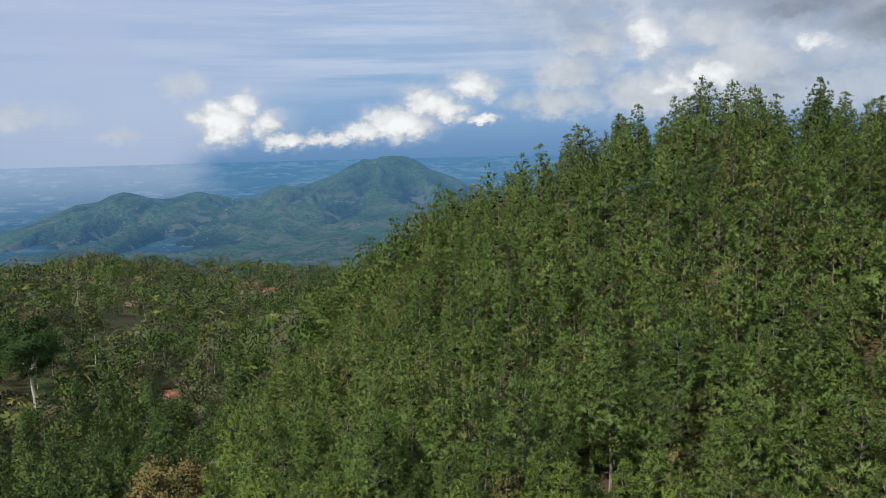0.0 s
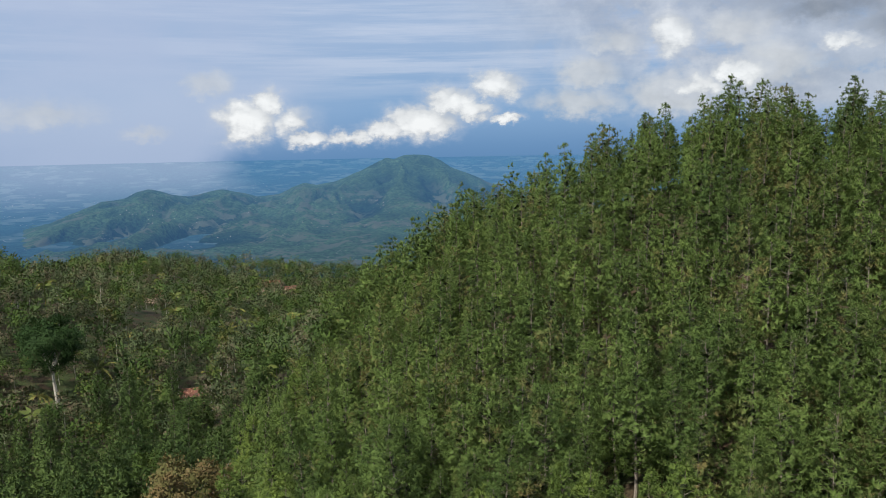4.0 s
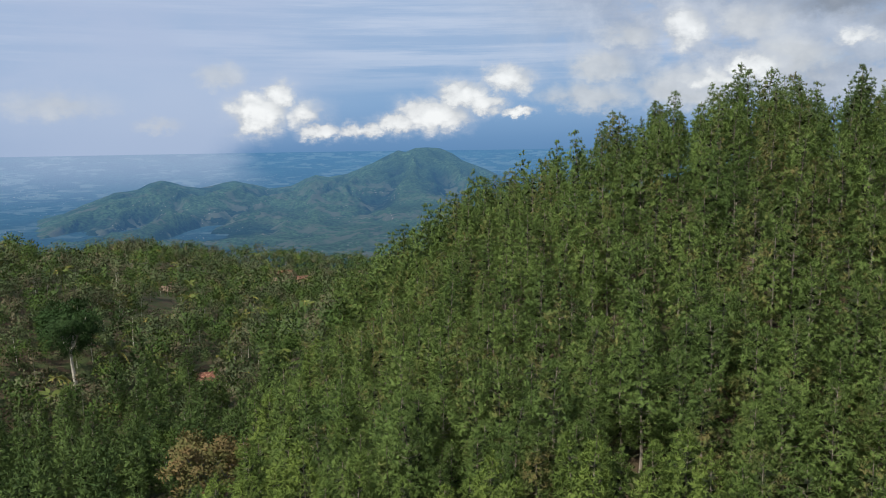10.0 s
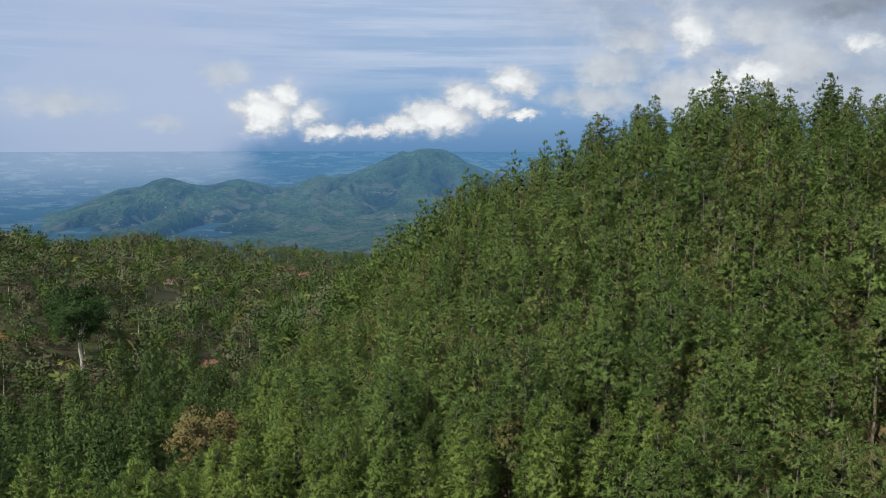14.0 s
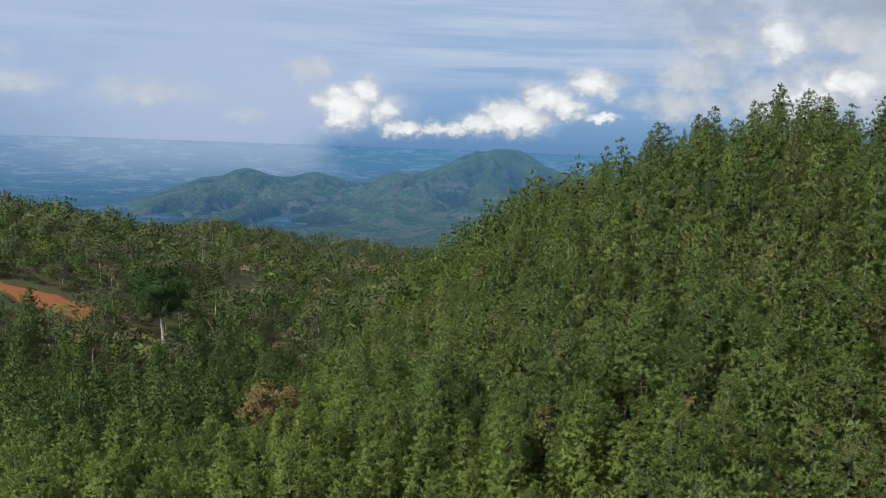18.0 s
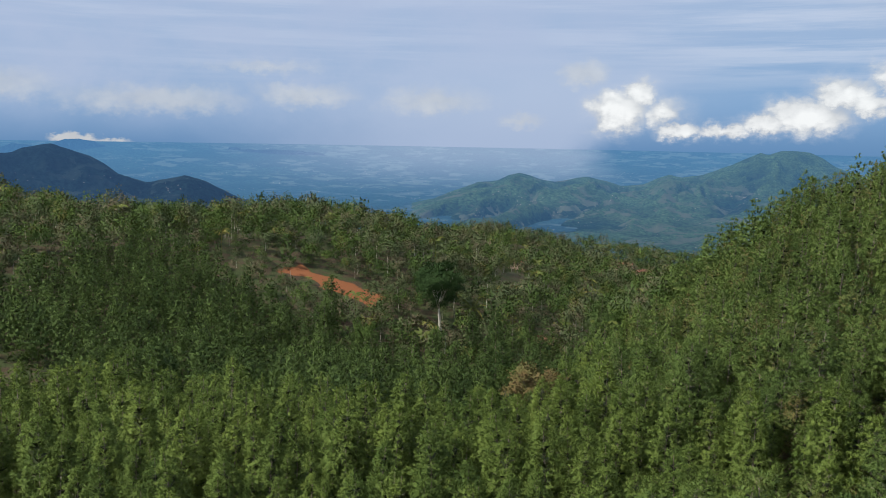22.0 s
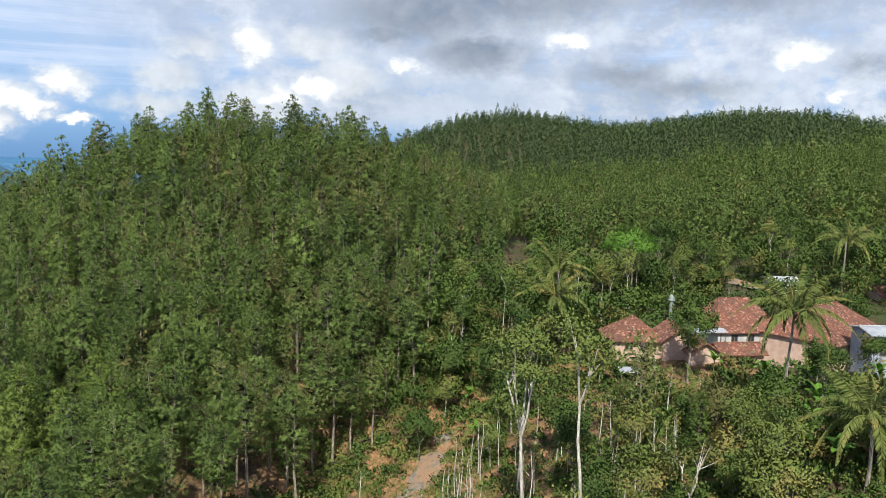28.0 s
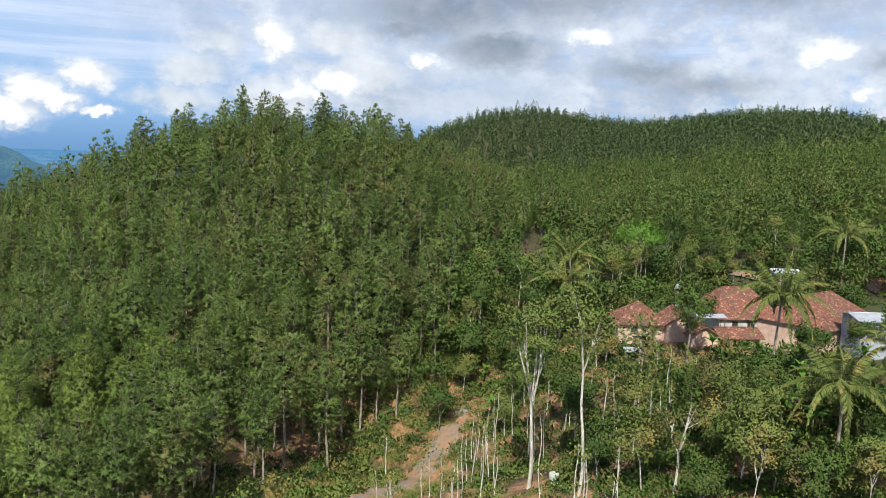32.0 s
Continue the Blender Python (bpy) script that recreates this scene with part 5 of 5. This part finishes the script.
def sheet_roof(x, y, z, turn, w, d, label, posts=True):
    """A corrugated sheet on four posts."""
    ob = stand("shelter", x, y, z, turn)
    n = 28
    xs = np.linspace(-w / 2, w / 2, n)
    zz = 0.025 * np.cos(np.arange(n) * math.pi)
    rows = [np.stack([xs, 0 * xs + yy, zz + hz + dz], 1) for yy, hz in ((-d / 2, 2.0), (d / 2, 2.35)) for dz in (0, -0.02)]
    v = np.concatenate(rows)
    f = []
    for i in range(n - 1):
        for a, b, flip in ((0, 2, 0), (1, 3, 1)):
            q = (a * n + i, a * n + i + 1, b * n + i + 1, b * n + i)
            q = q[::-1] if flip else q
            f += [(q[0], q[1], q[2]), (q[0], q[2], q[3])]
    part("sheet", mesh("sheet", v, np.array(f), TIN), ob)
    for sx in (-1, 1):
        for sy in (-1, 1):
            part("post", mesh("post", *box((sx * w * 0.42 - 0.05, sy * d * 0.42 - 0.05, -1.0), (sx * w * 0.42 + 0.05, sy * d * 0.42 + 0.05, 2.05)), WOOD), ob)
    return tagged(ob, label, "shelter", "tin shelters")


sheet_roof(84.6, 50.5, 26.6, -26, 2.6, 2.0, "small open shelter with a white zinc roof")
sheet_roof(84.5, 33, 27.0, -10, 3.2, 2.4, "low shelter with a blue-grey zinc roof")
sheet_roof(104.5, 55.5, 29.6, -20, 5.0, 1.8, "pale zinc awning between the houses")

# little domed tower
ob = stand("prayer_tower", 117.5, 78.5, 25.4, 0)
part("shaft", mesh("shaft", *tube([(0, 0, -0.5), (0, 0, 6.4)], (0.42, 0.42), 8), TOWER_GREY), ob)
part("gallery", mesh("gallery", *tube([(0, 0, 6.3), (0, 0, 6.45), (0, 0, 6.6)], (0.62, 0.72, 0.62), 8), TOWER_GREY), ob)
a = np.linspace(0, math.pi / 2, 6)
part("cap", mesh("cap", *tube(np.stack([0 * a, 0 * a, 6.6 + 0.9 * np.sin(a)], 1), 0.55 * np.cos(a) + 0.02, 10), TOWER_GREY, True), ob, "pale green dome")
tagged(ob, "slim grey-green tower with a small dome", "tower")

# drum on the terrace
ob = stand("drum", 58.6, 31.2, float(land(58.6, 31.2)) - 0.05, 0)
part("barrel", mesh("barrel", *tube([(0, 0, 0), (0, 0, 0.06), (0, 0, 0.7)], (0.52, 0.55, 0.55), 18), DRUM_WHITE, True), ob)
part("upper_band", mesh("upper_band", *tube([(0, 0, 0.7), (0, 0, 0.74), (0, 0, 1.4), (0, 0, 1.44)], (0.55, 0.57, 0.57, 0.5), 18), DRUM_GREEN, True), ob, "faded green upper half")
tagged(ob, "white and faded green water drum on bare soil", "drum")


# ---- dirt road, stems, scrub and grass ----
ROAD = ((22, 29), (30, 37), (38, 44.5), (45.5, 51), (53, 57.5), (58.5, 61.8), (62.5, 65.2), (64.5, 68.0))


def off_road(x, y):
    """Metres from the middle of the dirt road."""
    best = 1e9
    for (a, b), (c, d) in zip(ROAD, ROAD[1:]):
        k = min(1.0, max(0.0, ((x - a) * (c - a) + (y - b) * (d - b)) / ((c - a) ** 2 + (d - b) ** 2)))
        best = min(best, math.hypot(x - a - k * (c - a), y - b - k * (d - b)))
    return best


def road():
    t = np.linspace(0, 1, 60)
    x, y = (np.interp(t, np.linspace(0, 1, len(ROAD)), [p[k] for p in ROAD]) for k in (0, 1))
    d = unit(np.stack([np.gradient(x), np.gradient(y), 0 * x], 1))
    side = np.stack([-d[:, 1], d[:, 0]], 1)
    off = np.linspace(-2.2, 2.2, 11)
    v = []
    for i in range(60):
        wide = 1 + 0.12 * math.sin(i * 0.9)
        for o in off:
            px, py = x[i] + side[i, 0] * o * wide, y[i] + side[i, 1] * o * wide
            rut = -0.07 * math.exp(-((abs(o) - 0.95) / 0.35) ** 2)
            v.append((px, py, float(land(px, py)) + 0.12 + rut - 0.16 * (abs(o) > 2.1)))
    n = len(off)
    f = [(i * n + j, i * n + j + 1, (i + 1) * n + j + 1, (i + 1) * n + j) for i in range(59) for j in range(n - 1)]

    def build(nt):
        p = where(nt)
        g = nt.noise(p, 1.6, 5.0, 0.65)
        c = nt.mix(nt.span(g, 0.3, 0.7), (0.13, 0.11, 0.088), (0.23, 0.20, 0.17))
        c = nt.mix(nt.span(nt.noise(p, 0.4, 4.0, 0.7), 0.40, 0.62), c, (0.25, 0.155, 0.09))
        c = nt.mix(nt.span(nt.noise(p, 0.9, 5.0, 0.7), 0.55, 0.66, 0.0, 0.8), c, (0.085, 0.095, 0.035))
        return surface(nt, c, 0.95, g, 0.7, 0.08)
    tagged(new("road", mesh("road", v, np.array(f)[:, ::-1], material("pale_dirt", build), True)), "rutted pale dirt road beside the pine stand", "dirt road", kind="structure")


road()
t = np.linspace(0, 1, 12)
v = [(155.5 - 3 * k * k + o * (2.2 - 0.8 * k), 90 + 26 * k, float(land(155.5 - 3 * k * k + o * 2, 90 + 26 * k)) + 0.35) for k in t for o in (-1, 0, 1)]
f = [(i * 3 + j, i * 3 + j + 1, i * 3 + j + 4, i * 3 + j + 3) for i in range(11) for j in range(2)]
tagged(new("road_up", mesh("road_up", v, f, bpy.data.materials["pale_dirt"], True)), "dirt track climbing into the pines behind the village", "dirt road", kind="structure")

r = np.random.default_rng(77)
# thin bare stems by the road and on the terraces
STEMS = []
for k in range(4):
    hgt = (4.5, 6.0, 7.0, 5.2)[k]
    zs = np.linspace(-0.2, hgt, 6)
    pieces = [tube(np.stack([0.12 * np.sin(zs + k), 0.1 * np.cos(zs * 0.8 + k), zs], 1), 0.06 * (1 - zs / (hgt + 1.5)) + 0.012, 5)]
    for q in range(3 + k):
        zz, a = r.uniform(hgt * 0.4, hgt), r.uniform(0, 6.28)
        pieces.append(blades(np.array([[0.1, 0.1, zz]]), unit(np.array([[math.cos(a), math.sin(a), 0.9]])), r.uniform(0.6, 1.3), 0.05, r))
    top = np.repeat(np.array([[0.1, 0.1, hgt]]), 26, 0) + r.normal(0, 0.38, (26, 3))
    STEMS.append((mesh("sapling_stem", *merged(pieces), BARK_PALE), mesh("sapling_leaves", *leaves(top, unit(r.normal(size=(26, 3))), 0.34, 0.2, r), LEAF_PALE)))
k = 0
while k < 84:
    x, y = r.uniform(38, 84), r.uniform(4, 62)
    e = edge(x, y)
    if off_road(x, y) < 4.2:
        continue
    if -34 < e < -2.4 or 3 < e < 9 and y > 50 and r.random() < 0.3:
        ob = stand("sapling", x, y, float(land(x, y)) - 0.05, r.uniform(0, 360), r.uniform(0.75, 1.35))
        part("stem", STEMS[k % 4][0], ob)
        part("leaves", STEMS[k % 4][1], ob)
        tagged(ob, "thin pale-stemmed sapling with a small tuft of leaves", "sapling", "saplings along the terraces")
        k += 1


def tuft_form(seed, count, spread, length, width, up=0.8):
    q = np.random.default_rng(seed)
    at = q.normal(0, spread, (count, 3)) * (1, 1, 0)
    return blades(at, unit(q.normal(0, 0.55, (count, 3)) + (0, 0, up)), length * q.uniform(0.6, 1.3, count), width, q)


def bush_form(seed, count, radius, size):
    q = np.random.default_rng(seed)
    c = unit(q.normal(size=(count, 3))) * q.uniform(0.45, 1.0, (count, 1)) * (radius, radius, radius * 0.75)
    c[:, 2] = np.abs(c[:, 2]) + 0.1
    return puffed(leaves(c, unit(c + q.normal(size=c.shape) * 0.5), size * q.uniform(0.7, 1.4, count), size * 0.6, q), (0, 0, -0.2), 0.7) + (None,)


def spread_over(count, lo, hi, keep, seed, small, large):
    q, out = np.random.default_rng(seed), []
    while len(out) < count:
        x, y = q.uniform(lo[0], hi[0]), q.uniform(lo[1], hi[1])
        if keep(x, y, q):
            out.append((x, y, q.uniform(small, large)))
    return out


def bare(x, y):
    """Trodden soil: the road, and the two terraces by the drum."""
    return off_road(x, y) < 1.9 and y < 66 or math.hypot(x - 57, y - 33) < 3.2 or math.hypot(x - 51, y - 41) < 2.6


open_ground = lambda x, y, q: edge(x, y) < 19 and not bare(x, y) and not (2.4 < off_road(x, y) < 4 and q.random() < 0.6) and not (x > 88 and 42 < y < 78) and not (x > 106 and 38 < y)
scatter("grass", "tufts of yellow-green grass and weeds on the verge", "grass", [tuft_form(k, 26, 0.28, 0.6, 0.07) for k in range(4)],
        spread_over(6500, (24, 0), (110, 98), lambda x, y, q: open_ground(x, y, q) and (edge(x, y) > -4 or q.random() < 0.3), 21, 0.6, 1.4), GRASS, np.random.default_rng(22))
scatter("undergrowth", "leafy shrubs and ferns under the trees", "shrubs", [bush_form(30 + k, 60, 0.95, 0.38) for k in range(4)],
        spread_over(1300, (34, -2), (112, 98), lambda x, y, q: open_ground(x, y, q) and (edge(x, y) > 5 or edge(x, y) < -4), 23, 0.55, 1.5), LEAF, np.random.default_rng(24))
scatter("verge_shrubs", "low green and yellow shrubs between the road and the pines", "shrubs", [bush_form(60 + k, 60, 0.9, 0.34) for k in range(4)],
        spread_over(520, (20, 36), (76, 84), lambda x, y, q: 3.0 < edge(x, y) < 24 and off_road(x, y) > 1.9 and noise.noise(Vector((x * 0.12, y * 0.12, 1.0))) > -0.12, 31, 0.5, 1.5), LEAF_PALE, np.random.default_rng(32))
scatter("pale_undergrowth", "yellow-green shrubs along the terraces", "shrubs", [bush_form(40 + k, 55, 0.85, 0.32) for k in range(4)],
        spread_over(800, (34, -4), (112, 98), lambda x, y, q: open_ground(x, y, q) and (edge(x, y) > 6 or edge(x, y) < -3), 25, 0.5, 1.35), LEAF_PALE, np.random.default_rng(26))
scatter("wood_floor", "dark shrubs on the floor of the pine stand", "shrubs", [bush_form(50 + k, 60, 1.0, 0.34) for k in range(3)],
        spread_over(420, (20, 50), (130, 112), lambda x, y, q: edge(x, y) > 14 and not (x > 88 and y < 80), 27, 0.6, 1.6), LEAF_DARK, np.random.default_rng(28))
garden_form = [c for w, c in (broad_form(120 + k, 8 + 1.5 * k, 2.6, 2.8, 24, 11, 0.75, 3, limbs=2, stem=0.13) for k in range(5))]
scatter("far_gardens", "garden trees around the far end of the village", "trees", garden_form,
        spread_over(360, (62, 20), (240, 128), lambda x, y, q: (y > (66 if x < 86 else 76 + 0.2 * max(0, x - 100)) and edge(x, y) < 14 and x < 170 or x > 150 and y > 70 or x > 168 or (x > 135 and y > 60 and q.random() < 0.4)) and not (x > 108 and y < 80 and x < 135) and not (abs(x - 154) < 4) and abs(x - 154 + 0.85 * (102 - y)) > 5 and math.hypot(x - 155, y - 86) > 7, 29, 0.5, 0.95), LEAF, np.random.default_rng(30))

# thick growth that closes the upper end of the road
scatter("roadside_thicket", "dense dark green shrubs closing the upper end of the road", "shrubs", [bush_form(90 + k, 84, 1.25, 0.36) for k in range(4)],
        spread_over(330, (60, 57), (84, 90), lambda x, y, q: edge(x, y) < 22 and (off_road(x, y) > 2.3 or y > 66.5) and not (x > 80 and y < 66), 61, 0.6, 1.5), LEAF, np.random.default_rng(62))

# gardens between the houses
FOOTPRINTS = ((92.5, 59.5, 5.6), (97.5, 55.8, 5.0), (98.5, 51.2, 3.4), (121, 67, 10.0), (119, 73, 8.0), (118, 50, 8.6), (128, 51, 8.6), (107, 52.5, 4.6), (120.5, 38, 5.2),
              (167, 68, 6.5), (155, 86, 5.0), (84.6, 50.5, 2.4), (84.5, 33, 2.6), (104.5, 55.5, 3.0), (155, 102, 4.0), (154, 112, 4.0), (150, 93, 6.0), (146, 86, 6.0), (142, 80, 6.0), (116.5, 77, 5.0), (113, 72, 4.0))


def in_garden(x, y, q):
    return edge(x, y) < 13 and all(math.hypot(x - a, y - b) > c for a, b, c in FOOTPRINTS)


scatter("garden_shrubs", "shrubs and creepers between the village houses", "shrubs", [bush_form(70 + k, 64, 1.15, 0.42) for k in range(4)],
        spread_over(900, (78, 28), (190, 106), in_garden, 41, 0.6, 1.7), LEAF, np.random.default_rng(42))
scatter("garden_trees", "small dark fruit trees between the village houses", "trees", [c for w, c in (broad_form(140 + k, 6.0 + k, 1.6, 2.4, 30, 12, 0.55, 3, limbs=3, stem=0.1) for k in range(4))],
        spread_over(130, (80, 40), (185, 104), lambda x, y, q: in_garden(x, y, q) and y > 63 and all(math.hypot(x - a, y - b) > c + 1.5 for a, b, c in FOOTPRINTS), 43, 0.6, 1.15), LEAF, np.random.default_rng(44))
q = np.random.default_rng(45)
PALE_STEMS = [fork_tree(36 + k, 12.5 + k, 8.5, 1.9, 18, 20, 0.42, BARK_PALE, (LEAF, LEAF_PALE)[k], 0.1, 3) for k in range(2)]
for i in range(34):
    x = q.uniform(66, 166)
    y = 84 + 0.06 * (x - 66) + q.uniform(-9, 3) if x < 138 else q.uniform(84, 102)
    if edge(x, y) < 22 and in_garden(x, y, q) or x < 90:
        tree(x, y, 37 * i, q.uniform(0.75, 1.15), PALE_STEMS[i % 2], "thin pale-stemmed tree at the foot of the pines", group="pale-stemmed trees below the pines")

# thick growth at the foot of the slope
q = np.random.default_rng(51)
TREE_D = fork_tree(14, 6.0, 1.4, 2.3, 44, 22, 0.40, BARK_GREY, LEAF, 0.1, 5)
TREE_E = fork_tree(15, 8.5, 3.4, 2.0, 34, 22, 0.40, BARK_PALE, LEAF_PALE, 0.09, 4)
for i, (x, y) in enumerate(((66, 2), (69, -1), (72.5, 3.5), (75.5, -2), (79, 1.5), (83, 3), (82, 9.5), (63.5, 6), (62, 10.5), (67, 7), (60, 18), (64.5, 20.5), (69.5, 16.5), (75, 21), (80, 22.5), (86, 17), (90, 12), (92, 19), (62, 27), (70, 31), (73, 35), (80, 33.5))):
    if math.hypot(x - 78.6, y - 9.7) > 3.2:
        tree(x, y, 71 * i, q.uniform(0.7, 1.1), (TREE_D, TREE_E)[i % 3 == 1], ("bushy dark green tree at the foot of the slope", "slim pale-stemmed young tree with light leaves")[i % 3 == 1], group="thicket below the village")
scatter("thicket", "dense shrubs at the foot of the slope", "shrubs", [bush_form(80 + k, 60, 1.1, 0.36) for k in range(4)],
        spread_over(420, (58, -8), (100, 40), lambda x, y, q: edge(x, y) < -6 and not bare(x, y), 52, 0.6, 1.5), LEAF, np.random.default_rng(53))

# low growth over the near valley side
scatter("valley_scrub", "low scrub and garden plots on the valley side", "shrubs", [bush_form(95 + k, 42, 1.7, 0.75) for k in range(4)],
        spread_over(1500, (-270, 150), (-50, 330), lambda x, y, q: not (abs(0.98 * (x + 170) + 0.17 * (y - 229) - 9) < 20 and abs(-0.17 * (x + 170) + 0.98 * (y - 229)) < 8), 63, 0.5, 1.3), MIXED, np.random.default_rng(64))

# far houses in the valley
for x, y, turn, s, lab in ((-178, 467, 20, 1.0, "red-roofed house among the valley trees"), (-145, 618, -10, 1.1, "red-roofed house at the valley mouth"),
                           (-128, 612, 30, 0.9, "red-roofed house at the valley mouth"), (-82.5, 243, 15, 0.5, "small brick-red hut in the valley gardens")):
    house("house", x, y, float(land(x, y)) + 1.5 * s, turn, 12 * s, 8 * s, 3.0 * s, 3.0 * s, lab, windows=2)
